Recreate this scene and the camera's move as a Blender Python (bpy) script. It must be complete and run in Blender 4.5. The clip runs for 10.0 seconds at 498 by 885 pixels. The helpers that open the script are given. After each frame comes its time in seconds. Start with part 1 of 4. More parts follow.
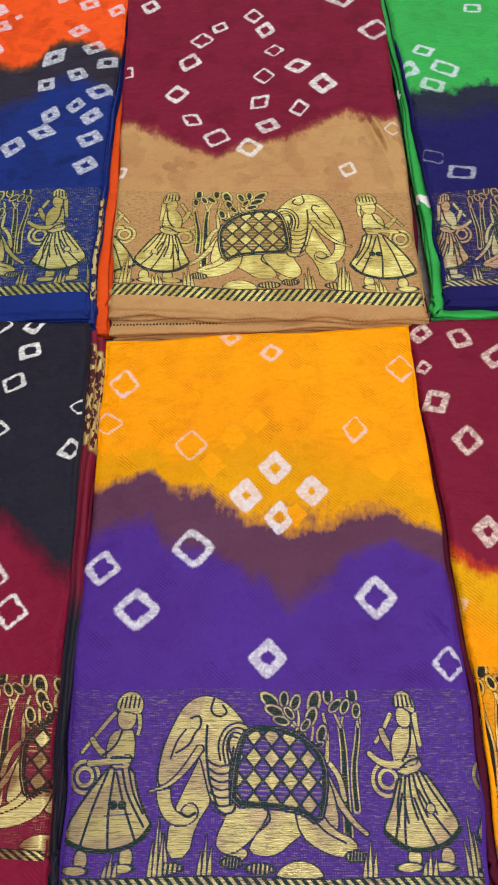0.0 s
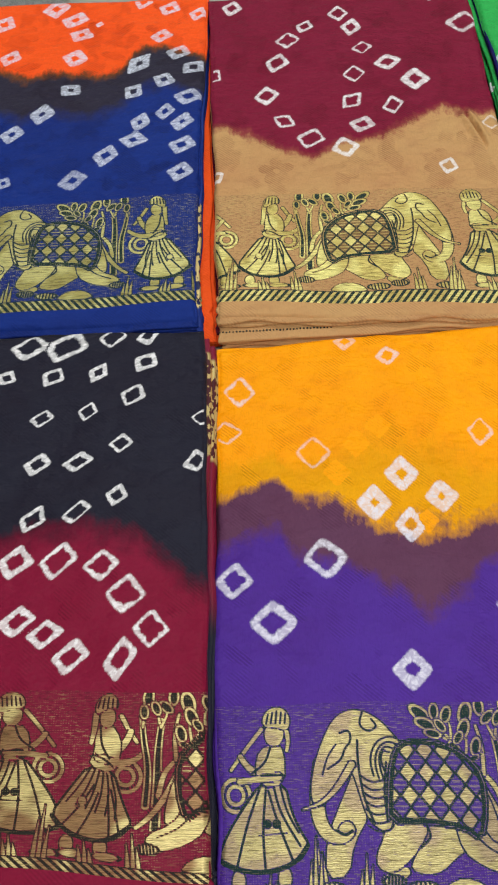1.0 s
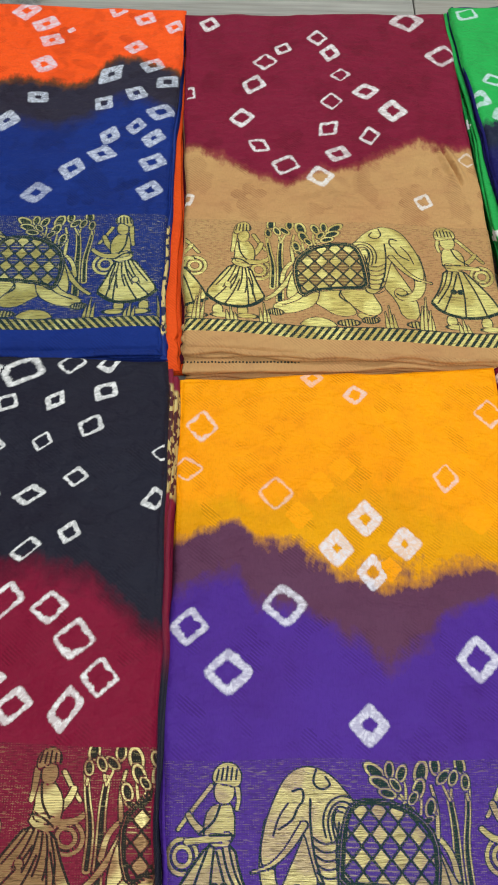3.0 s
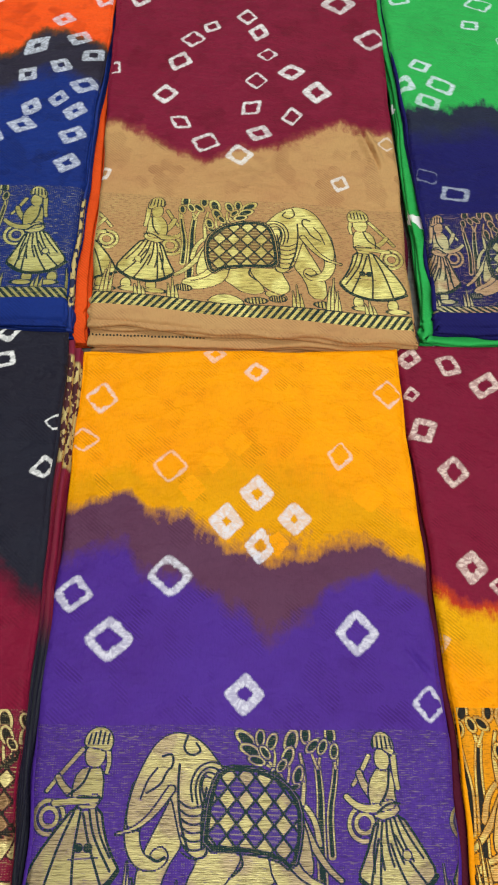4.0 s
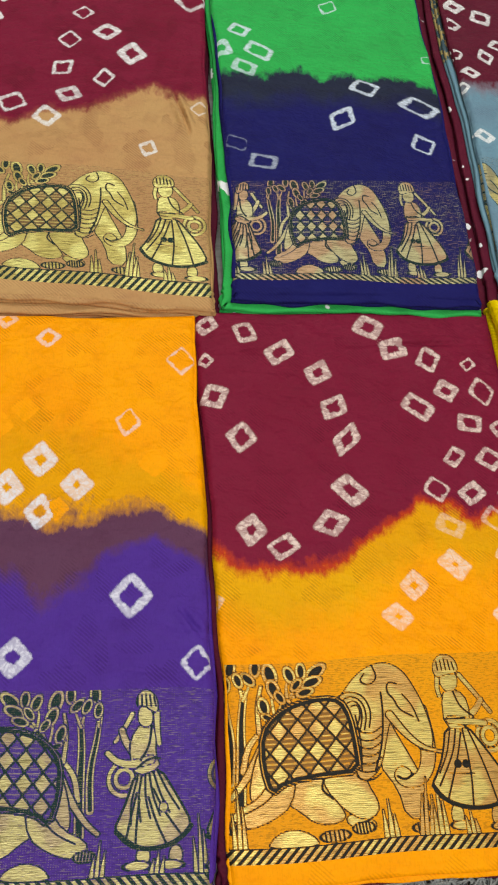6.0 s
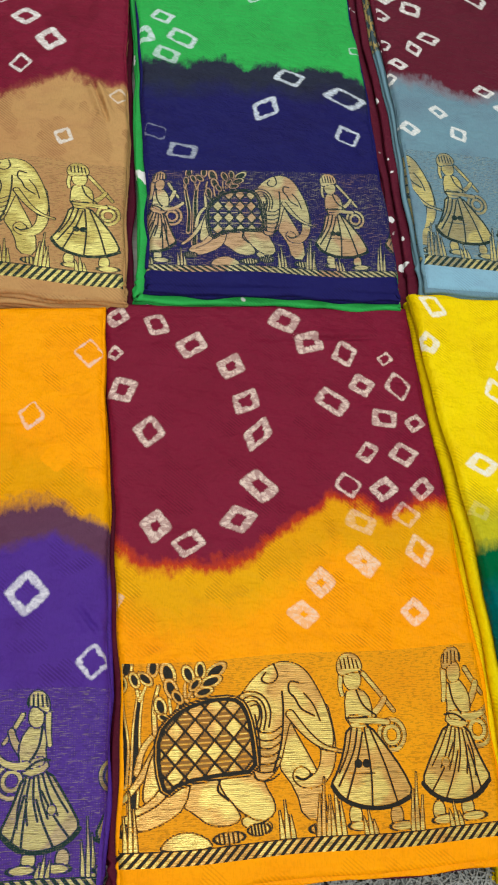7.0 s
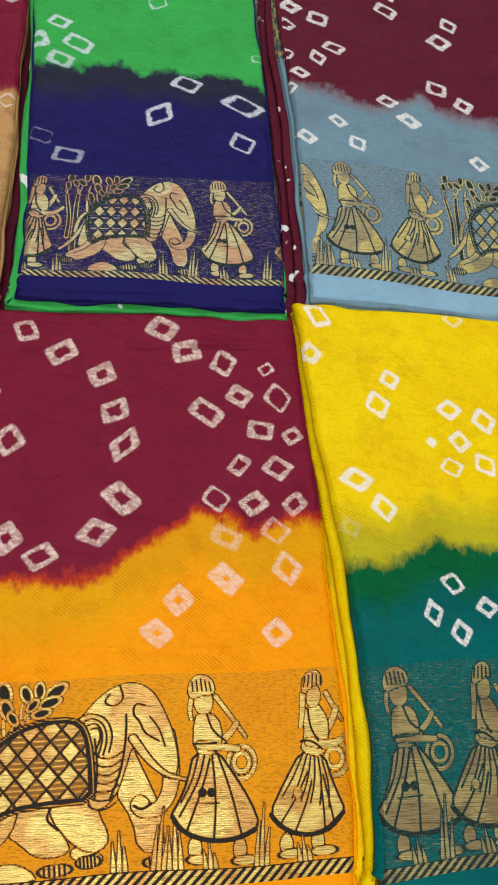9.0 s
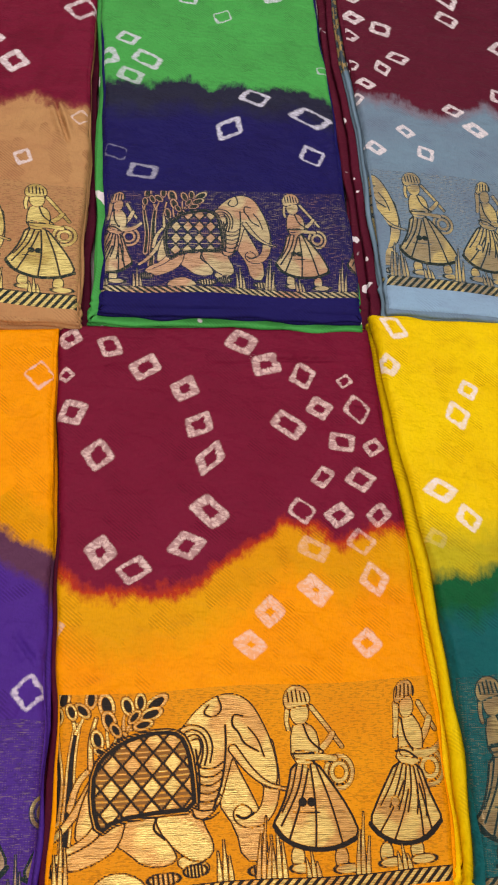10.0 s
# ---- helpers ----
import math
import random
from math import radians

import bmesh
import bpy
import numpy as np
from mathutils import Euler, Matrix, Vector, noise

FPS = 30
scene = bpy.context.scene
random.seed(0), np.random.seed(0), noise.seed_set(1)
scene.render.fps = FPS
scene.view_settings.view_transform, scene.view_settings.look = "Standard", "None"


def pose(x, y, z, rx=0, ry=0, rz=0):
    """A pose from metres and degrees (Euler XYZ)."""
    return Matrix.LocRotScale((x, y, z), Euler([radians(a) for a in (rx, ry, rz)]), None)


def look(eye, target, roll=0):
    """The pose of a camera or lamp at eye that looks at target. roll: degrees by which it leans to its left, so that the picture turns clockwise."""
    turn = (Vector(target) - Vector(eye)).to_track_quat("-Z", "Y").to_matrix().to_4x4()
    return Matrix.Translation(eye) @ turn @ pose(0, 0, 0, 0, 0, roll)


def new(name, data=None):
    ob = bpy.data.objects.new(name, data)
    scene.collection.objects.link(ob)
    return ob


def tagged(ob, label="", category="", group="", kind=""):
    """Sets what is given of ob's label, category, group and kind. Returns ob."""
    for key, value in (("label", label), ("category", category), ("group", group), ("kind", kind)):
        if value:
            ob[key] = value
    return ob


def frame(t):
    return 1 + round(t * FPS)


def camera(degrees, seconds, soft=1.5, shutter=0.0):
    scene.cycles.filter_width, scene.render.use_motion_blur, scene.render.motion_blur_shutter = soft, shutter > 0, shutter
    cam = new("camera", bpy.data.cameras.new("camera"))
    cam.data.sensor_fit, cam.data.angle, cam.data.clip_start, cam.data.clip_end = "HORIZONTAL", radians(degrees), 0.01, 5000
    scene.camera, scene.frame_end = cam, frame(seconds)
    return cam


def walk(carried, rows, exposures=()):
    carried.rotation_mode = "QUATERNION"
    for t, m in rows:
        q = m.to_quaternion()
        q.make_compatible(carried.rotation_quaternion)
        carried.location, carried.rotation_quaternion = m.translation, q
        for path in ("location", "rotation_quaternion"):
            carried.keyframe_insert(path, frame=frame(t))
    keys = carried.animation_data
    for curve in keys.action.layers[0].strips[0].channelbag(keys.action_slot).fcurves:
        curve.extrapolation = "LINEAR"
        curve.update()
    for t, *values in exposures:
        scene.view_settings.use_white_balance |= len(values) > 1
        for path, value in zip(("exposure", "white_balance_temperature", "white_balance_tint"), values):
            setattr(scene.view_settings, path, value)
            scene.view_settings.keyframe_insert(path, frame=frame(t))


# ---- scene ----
cam = camera(36.1, 10.0, soft=2.0)
METRES, EYE, TILT, LEAN, TURN = 0.64, 0.645, -65.5, 0.9, 0.0
ROWS = [
    (0.0, 0.0, 0.0, 0.0, 0.0, 0.0, 0.0),
    (0.5, -0.0777, 0.0159, -0.0035, 0.74, -0.13, 1.15),
    (1.0, -0.1427, 0.0191, 0.012, 1.28, 0.03, 1.75),
    (1.5, -0.1623, 0.0313, 0.0118, 1.11, 0.15, 1.62),
    (2.0, -0.1827, 0.033, 0.0418, 0.3, 0.22, 1.09),
    (3.5, -0.1079, 0.0578, 0.059, -3.13, -0.04, -1.75),
    (4.0, -0.0367, 0.0387, 0.0417, -3.34, -0.58, -2.4),
    (4.5, 0.0228, 0.029, 0.0343, -4.22, -1.05, -2.59),
    (5.0, 0.0967, 0.0059, 0.0312, -5.54, -1.75, -2.47),
    (5.5, 0.1371, 0.0081, 0.0387, -6.77, -2.32, -2.13),
    (7.0, 0.2683, 0.0157, 0.0451, -9.15, -2.84, -2.62),
    (7.5, 0.3457, 0.0173, 0.0399, -9.29, -2.4, -3.15),
    (8.0, 0.3922, -0.0016, 0.0494, -9.28, -1.38, -3.45),
    (8.5, 0.4144, -0.0092, 0.0428, -9.28, -1.13, -3.54),
    (9.0, 0.4538, 0.0255, 0.0396, -8.91, -1.25, -3.38),
    (9.5, 0.4256, 0.0204, 0.0647, -8.7, -1.37, -3.16),
    (10.0, 0.357, 0.0269, 0.0551, -7.93, -1.49, -2.78),
]
walk(cam, [(t, pose(0, 0, EYE, TILT, LEAN, TURN) @ pose(METRES * x, METRES * y, METRES * z, 90 + pitch, roll, yaw)) for t, x, y, z, yaw, pitch, roll in ROWS],
     exposures=[(0.0, 0.04, 6200, 4), (2.0, 0.09, 5800, -4), (4.5, 0.06, 6150, -4), (5.5, 0.0, 6250, -3), (7.0, -0.05, 6200, -5), (7.5, -0.05, 6200, -6), (8.5, -0.12, 6250, 2), (9.5, -0.16, 6500, 10), (10.0, -0.2, 6800, 23)])

# ---- world and light ----
world = bpy.data.worlds.new("world")
scene.world = world
world.use_nodes = True
world.node_tree.nodes["Background"].inputs[0].default_value = (0.9, 0.95, 1.0, 1)
world.node_tree.nodes["Background"].inputs[1].default_value = 0.25


def ceiling_lamp(name, x, y, sx, sy, watts, colour):
    data = bpy.data.lights.new(name, "AREA")
    data.shape, data.size, data.size_y, data.energy, data.color = "RECTANGLE", sx, sy, watts, colour
    ob = new(name, data)
    ob.matrix_world = look((x, y, 2.66), (x, y, 0))
    return ob


ceiling_lamp("tube_light_back", 0.1, 1.5, 1.3, 0.35, 30, (1.0, 0.97, 0.93))
ceiling_lamp("tube_light_front", 0.2, -0.9, 1.3, 0.35, 42, (1.0, 0.97, 0.93))
ceiling_lamp("tube_light_side", 1.7, 0.4, 0.35, 1.3, 5, (1.0, 0.98, 0.95))


# ---- materials ----
def rgb(r, g, b):
    """Linear colour from 0-255 screen values."""
    out = []
    for c in (r, g, b):
        c = c / 255
        out.append(c / 12.92 if c <= 0.04045 else ((c + 0.055) / 1.055) ** 2.4)
    return (*out, 1)


class Nodes:
    """Short ways to write a node material."""

    def __init__(self, name):
        self.mat = bpy.data.materials.new(name)
        self.mat.use_nodes = True
        self.tree = self.mat.node_tree
        self.bsdf = self.tree.nodes["Principled BSDF"]
        self.pos = self.tree.nodes.new("ShaderNodeNewGeometry").outputs["Position"]

    def put(self, socket, value):
        if isinstance(value, bpy.types.NodeSocket):
            self.tree.links.new(value, socket)
        else:
            socket.default_value = value

    def math(self, op, a, b=0.0, c=0.0, clamp=False):
        n = self.tree.nodes.new("ShaderNodeMath")
        n.operation, n.use_clamp = op, clamp
        for s, v in zip(n.inputs, (a, b, c)):
            self.put(s, v)
        return n.outputs[0]

    def attr(self, name):
        n = self.tree.nodes.new("ShaderNodeAttribute")
        n.attribute_name = name
        return n.outputs["Fac"]

    def coords(self, scale, turn=0.0, shift=(0, 0, 0)):
        n = self.tree.nodes.new("ShaderNodeMapping")
        self.put(n.inputs["Vector"], self.pos)
        n.inputs["Scale"].default_value = scale
        n.inputs["Rotation"].default_value = (0, 0, radians(turn))
        n.inputs["Location"].default_value = shift
        return n.outputs[0]

    def noise(self, scale, detail=2.0, rough=0.5, turn=0.0, shift=(0, 0, 0)):
        n = self.tree.nodes.new("ShaderNodeTexNoise")
        if not isinstance(scale, tuple):
            scale = (scale, scale, scale)
        self.put(n.inputs["Vector"], self.coords(scale, turn, shift))
        n.inputs["Scale"].default_value = 1.0
        n.inputs["Detail"].default_value = detail
        n.inputs["Roughness"].default_value = rough
        return n.outputs[0]

    def wave(self, per_metre, turn, distort=0.0):
        """Stripes across x, turned; per_metre periods a metre."""
        n = self.tree.nodes.new("ShaderNodeTexWave")
        self.put(n.inputs["Vector"], self.coords((1, 1, 1), turn))
        n.inputs["Scale"].default_value = per_metre * 0.314159
        n.inputs["Distortion"].default_value = distort
        n.inputs["Detail"].default_value = 1.0
        return n.outputs["Fac"]

    def step(self, value, low, high):
        n = self.tree.nodes.new("ShaderNodeMapRange")
        n.interpolation_type = "SMOOTHSTEP"
        for k, v in enumerate((value, low, high, 0.0, 1.0)):
            self.put(n.inputs[k], v)
        return n.outputs[0]

    def mix(self, fac, a, b, how="MIX"):
        n = self.tree.nodes.new("ShaderNodeMix")
        n.data_type, n.blend_type = "RGBA", how
        self.put(n.inputs["Factor"], fac)
        self.put(n.inputs["A"], a)
        self.put(n.inputs["B"], b)
        return n.outputs["Result"]

    def ramp(self, fac, stops):
        n = self.tree.nodes.new("ShaderNodeValToRGB")
        el = n.color_ramp.elements
        while len(el) < len(stops):
            el.new(0.5)
        for e, (at, colour) in zip(el, stops):
            e.position, e.color = at, colour
        self.put(n.inputs[0], fac)
        return n.outputs[0]

    def bump(self, height, strength, distance):
        n = self.tree.nodes.new("ShaderNodeBump")
        n.inputs["Strength"].default_value = strength
        n.inputs["Distance"].default_value = distance
        self.put(n.inputs["Height"], height)
        self.put(self.bsdf.inputs["Normal"], n.outputs[0])

    def set(self, **kw):
        for k, v in kw.items():
            self.put(self.bsdf.inputs[k.replace("_", " ")], v)
        return self.mat


def dyed(n, stops, shift):
    """The dye's colour: stops of (metres behind the dye line, colour), bled along the cloth."""
    d = n.attr("dye")
    for scale, amp in ((20, 0.016), (58, 0.02), ((150, 80, 90), 0.012), ((420, 190, 90), 0.008), (900, 0.004)):
        d = n.math("ADD", d, n.math("MULTIPLY", n.math("SUBTRACT", n.noise(scale, 2, 0.5, 0, shift), 0.5), amp))
    fac = n.math("MULTIPLY_ADD", d, 5.0, 0.5, clamp=True)
    return n.ramp(fac, [(0.5 + at * 5.0, c) for at, c in stops])


def weave(n, colour, shift, twill=0.5, floral=0.1, figured=False):
    """Uneven dye, jacquard flowers with a slanting rib, sheen painted between the ribs, and a fine thread relief.
    Returns colour and height.
    """
    blot = n.noise((15, 21, 15), 3, 0.5, 20, shift)
    colour = n.mix(n.math("MULTIPLY_ADD", blot, 2.6, -0.95, clamp=True), colour, n.mix(1.0, colour, (0.93, 0.84, 0.86, 1), "MULTIPLY"))
    pool = n.step(n.noise((46, 70, 50), 2, 0.55, -25, shift), 0.52, 0.72)
    colour = n.mix(n.math("MULTIPLY", pool, 0.5), colour, n.mix(1.0, colour, (0.88, 0.82, 0.86, 1), "MULTIPLY"))
    fine = n.noise((900, 240, 300), 2, 0.6, 8, shift)
    colour = n.mix(n.math("MULTIPLY_ADD", fine, 1.5, -0.68, clamp=True), colour, n.mix(1.0, colour, (0.8, 0.78, 0.8, 1), "MULTIPLY"))
    if figured:
        fray = n.math("MULTIPLY", n.math("SUBTRACT", n.noise(420, 1), 0.5), 0.0022)
        patch = n.step(n.math("ADD", n.attr("brocade"), fray), -0.0004, 0.0008)
        patch = n.math("MULTIPLY", patch, n.math("MULTIPLY_ADD", n.noise(34, 3, 0.6, 0, shift), 3.2, -1.15, clamp=True))
        patch = n.math("MAXIMUM", patch, n.math("MULTIPLY", n.step(n.noise((34, 24, 30), 2, 0.55, 30, shift), 0.56, 0.63), 0.5))
    else:
        patch = n.step(n.noise(30, 1.5, 0.5, 20, shift), 0.5, 0.56)
    rib = n.wave(420, -50, 0.8)
    ribbed = n.math("MULTIPLY", patch, rib)
    colour = n.mix(n.math("MULTIPLY", patch, floral), colour, n.mix(1.0, colour, (0.6, 0.5, 0.48, 1), "MULTIPLY"))
    colour = n.mix(n.math("MULTIPLY", ribbed, twill), colour, n.mix(1.0, colour, (0.5, 0.42, 0.46, 1), "MULTIPLY"))
    # sheen highlights put into the colour: lighter lines between the ribs
    painted_sheen = n.math("MULTIPLY", patch, n.math("SUBTRACT", 1.0, rib))
    colour = n.mix(n.math("MULTIPLY", painted_sheen, twill), colour, n.mix(1.0, colour, (1.3, 1.3, 1.35, 1), "MULTIPLY"))
    thread = n.noise((1500, 320, 400), 1)
    rumple = n.noise((36, 60, 40), 3, 0.55, 15, shift)
    height = n.math("MULTIPLY_ADD", ribbed, 0.6 * twill, n.math("MULTIPLY", thread, 0.4))
    height = n.math("MULTIPLY_ADD", rumple, 15.0, height)
    return colour, height


WHITE = rgb(243, 238, 243)


def cloth_material(name, stops, shift, ring=WHITE, leak=0.08, spread=0.38, floral=0.1):
    n = Nodes(name)
    at = (shift, shift * 0.7, 0)
    dye = dyed(n, stops, at)
    base, height = weave(n, dye, at, 0.5, floral, True)
    # each mark: a pinched square band, its rims and pleats set by the angle round its middle
    a, b, luck, core, fade = n.attr("across"), n.attr("along"), n.attr("chance"), n.attr("core"), n.attr("fade")
    a7, b7 = n.math("POWER", n.math("ABSOLUTE", a), 7.0), n.math("POWER", n.math("ABSOLUTE", b), 7.0)
    far = n.math("POWER", n.math("ADD", a7, b7), 1 / 7)
    far = n.math("MAXIMUM", far, 0.02)

    def round_noise(scale, level, detail=1.0, climb=0.0):
        v = n.tree.nodes.new("ShaderNodeCombineXYZ")
        n.put(v.inputs[0], n.math("ADD", n.math("DIVIDE", a, far), 0.37))
        n.put(v.inputs[1], n.math("ADD", n.math("DIVIDE", b, far), level * 0.71))
        n.put(v.inputs[2], n.math("ADD", n.math("MULTIPLY_ADD", luck, 37.0, level), n.math("MULTIPLY", far, climb)))
        t = n.tree.nodes.new("ShaderNodeTexNoise")
        n.put(t.inputs["Vector"], v.outputs[0])
        t.inputs["Scale"].default_value, t.inputs["Detail"].default_value = scale, detail
        return n.math("SUBTRACT", t.outputs[0], 0.5)

    fray = n.math("MULTIPLY", n.math("SUBTRACT", n.noise((700, 420, 500), 2, 0.6), 0.5), 0.18)
    rim = n.math("MULTIPLY_ADD", round_noise(0.7, 0.0, 2), 0.42, 1.0)
    hole = n.math("MULTIPLY", core, n.math("MULTIPLY_ADD", round_noise(0.9, 7.0, 2), 1.0, 1.0))
    band = n.math("MINIMUM", n.math("SUBTRACT", rim, far), n.math("SUBTRACT", far, hole))
    mask = n.step(n.math("ADD", band, fray), -0.05, 0.12)
    pleat = n.step(round_noise(2.6, 3.0, 2, 0.7), -0.13, 0.05)
    speck = n.step(n.noise((190, 300, 200), 3, 0.62, 40, (3, shift, 0)), 0.34, 0.6)
    mask = n.math("MULTIPLY", mask, n.math("MULTIPLY_ADD", n.math("MULTIPLY", speck, pleat), spread, 1.0 - spread))
    mask = n.math("MULTIPLY", mask, n.step(n.attr("ring"), -0.0016, -0.0006))
    pale = n.mix(leak, ring, dye)
    top_dye = n.math("MULTIPLY", mask, n.math("MULTIPLY", fade, -1.0, clamp=True))
    colour = n.mix(top_dye, base, stops[-1][1])
    colour = n.mix(n.math("MULTIPLY", mask, n.math("MAXIMUM", fade, 0.0)), colour, pale)
    n.bump(height, 0.75, 0.0006)
    return n.set(Base_Color=colour, Roughness=0.5, Specular_IOR_Level=0.07)


def border_material(name, field, gold, dark, shift, glitter=0.5, second=None, ground=None, dull=0.22):
    """Woven border: metal thread over the dyed field, with dark outlines."""
    n = Nodes(name)
    at = (shift, shift * 0.7, 0)
    base, _ = weave(n, field, at, 0.0, 0.0)
    dash = n.step(n.noise((240, 800, 300), 1, 0.5, 0, (5, shift, 0)), 0.54, 0.6)
    base = n.mix(n.math("MULTIPLY_ADD", dash, 0.6, dull), base, n.mix(1.0, base, (0.62, 0.6, 0.62, 1), "MULTIPLY"))
    rib = n.wave(700, 90, 4.0)
    thread = n.noise((220, 1500, 300), 1.5)
    dots = n.math("MULTIPLY", n.step(n.wave(560, 0, 1.5), 0.45, 0.8), n.step(n.wave(640, 90, 1.5), 0.45, 0.8))
    dots = n.math("MULTIPLY", dots, n.step(n.noise((300, 500, 300), 2, 0.6, 0, at), 0.44, 0.6))
    flick = n.math("MULTIPLY", n.math("MAXIMUM", dots, n.step(n.noise((160, 1150, 300), 1, 0.5, 0, at), 0.62, 0.68)), glitter)
    jag = n.math("MULTIPLY", n.math("SUBTRACT", n.noise((700, 1500, 500), 1), 0.5), 0.0007)
    g = n.step(n.math("ADD", n.attr("gold"), jag), -0.0002, 0.0003)
    k = n.step(n.math("ADD", n.attr("dark"), jag), -0.0002, 0.0003)
    worn = n.step(thread, 0.24, 0.42)
    g = n.math("MULTIPLY", g, n.math("MULTIPLY_ADD", worn, 0.4, 0.6))
    g = n.math("MULTIPLY", g, n.math("SUBTRACT", 1.0, k))
    tone = n.step(n.noise(34, 1, 0.4, 0, (2, shift, 0)), 0.46, 0.58)
    metal = n.mix(tone, gold, second or gold)
    scratch = n.step(n.noise((70, 1300, 300), 2, 0.6), 0.5, 0.66)
    metal = n.mix(n.math("MULTIPLY", rib, 0.42), metal, n.mix(1.0, metal, (0.42, 0.38, 0.3, 1), "MULTIPLY"))
    metal = n.mix(n.math("MULTIPLY", scratch, 0.8), metal, n.mix(1.0, metal, (0.3, 0.28, 0.26, 1), "MULTIPLY"))
    colour = n.mix(n.math("MAXIMUM", g, flick), n.mix(k, base, n.mix(n.attr("cover"), dark, ground or n.mix(0.25, field, dark))), metal)
    n.bump(n.math("ADD", n.math("MULTIPLY", g, 0.8), n.math("MULTIPLY_ADD", rib, 0.5, thread)), 0.5, 0.0005)
    return n.set(Base_Color=colour, Metallic=n.math("MULTIPLY", g, 0.5), Roughness=n.math("MULTIPLY_ADD", g, -0.14, 0.5), Specular_IOR_Level=0.12)


def plain_cloth(name, colour, shift=0.0, dots=0.0):
    """Plain dyed cloth of the hems and folded layers, with undyed dots where the tie marks run over the fold."""
    n = Nodes(name)
    base, height = weave(n, colour, (shift, 1 + shift, 0), 0.22, 0.03)
    if dots:
        spot = n.step(n.noise(48, 2, 0.4, 0, (shift, 5, 0)), 0.74 - dots, 0.765 - dots)
        base = n.mix(spot, base, WHITE)
    crease = n.noise((14, 160, 160), 2)
    n.bump(n.math("MULTIPLY_ADD", crease, 1.6, height), 0.4, 0.0009)
    return n.set(Base_Color=base, Roughness=0.6, Specular_IOR_Level=0.07)


C = dict(
    amber=rgb(255, 163, 0), olive=rgb(232, 160, 0), plum=rgb(96, 58, 86), purple=rgb(80, 46, 148),
    maroon=rgb(123, 26, 56), beige=rgb(193, 150, 101), rust=rgb(140, 62, 62),
    flame=rgb(244, 88, 30), soot=rgb(48, 45, 62), blue=rgb(28, 48, 126), umber=rgb(110, 66, 40),
    black=rgb(37, 36, 50), crimson=rgb(124, 22, 54), wine=rgb(84, 22, 44),
    green=rgb(66, 176, 86), pine=rgb(40, 44, 66), navy=rgb(30, 28, 96),
    dusk=rgb(96, 28, 50), slate=rgb(116, 148, 170), mist=rgb(128, 126, 142), sky=rgb(142, 182, 212),
    saffron=rgb(255, 162, 0), ember=rgb(190, 60, 30),
    lemon=rgb(246, 214, 2), moss=rgb(192, 180, 30), leaf=rgb(8, 94, 54), teal=rgb(8, 98, 100),
)
COPPER = rgb(150, 116, 82)
INK, PITCH = rgb(22, 44, 44), rgb(34, 30, 26)


# ---- cloth geometry ----
def part(name, mesh, material, parent, label=""):
    ob = new(name, mesh)
    mesh.materials.append(material)
    ob.parent = parent
    if label:
        tagged(ob, label)
    return ob


def grid_mesh(name, co, attrs):
    """A smooth sheet from an array of rows x columns x 3, with float attributes."""
    rows, cols = co.shape[:2]
    me = bpy.data.meshes.new(name)
    idx = np.arange(rows * cols).reshape(rows, cols)
    quads = np.stack([idx[:-1, :-1], idx[1:, :-1], idx[1:, 1:], idx[:-1, 1:]], -1).reshape(-1, 4)
    me.vertices.add(rows * cols)
    me.vertices.foreach_set("co", co.reshape(-1).astype(np.float32))
    me.loops.add(quads.size)
    me.loops.foreach_set("vertex_index", quads.reshape(-1).astype(np.int32))
    me.polygons.add(len(quads))
    me.polygons.foreach_set("loop_start", np.arange(0, quads.size, 4, dtype=np.int32))
    me.update(calc_edges=True)
    me.validate()
    me.polygons.foreach_set("use_smooth", np.ones(len(quads), dtype=bool))
    for key, value in attrs.items():
        a = me.attributes.new(key, "FLOAT", "POINT")
        a.data.foreach_set("value", np.ascontiguousarray(value, dtype=np.float32).reshape(-1))
    return me


def swell(x, y, seed, amp):
    """Soft waves in laid cloth."""
    rng = np.random.default_rng(seed)
    z = np.zeros_like(x)
    for _ in range(9):
        k, a, f = rng.uniform(14, 75), rng.uniform(0, 6.28), rng.uniform(0, 6.28)
        z += np.sin(k * (x * math.cos(a) + y * math.sin(a)) + f) * 20 / (k + 20)
    return z * amp / 3


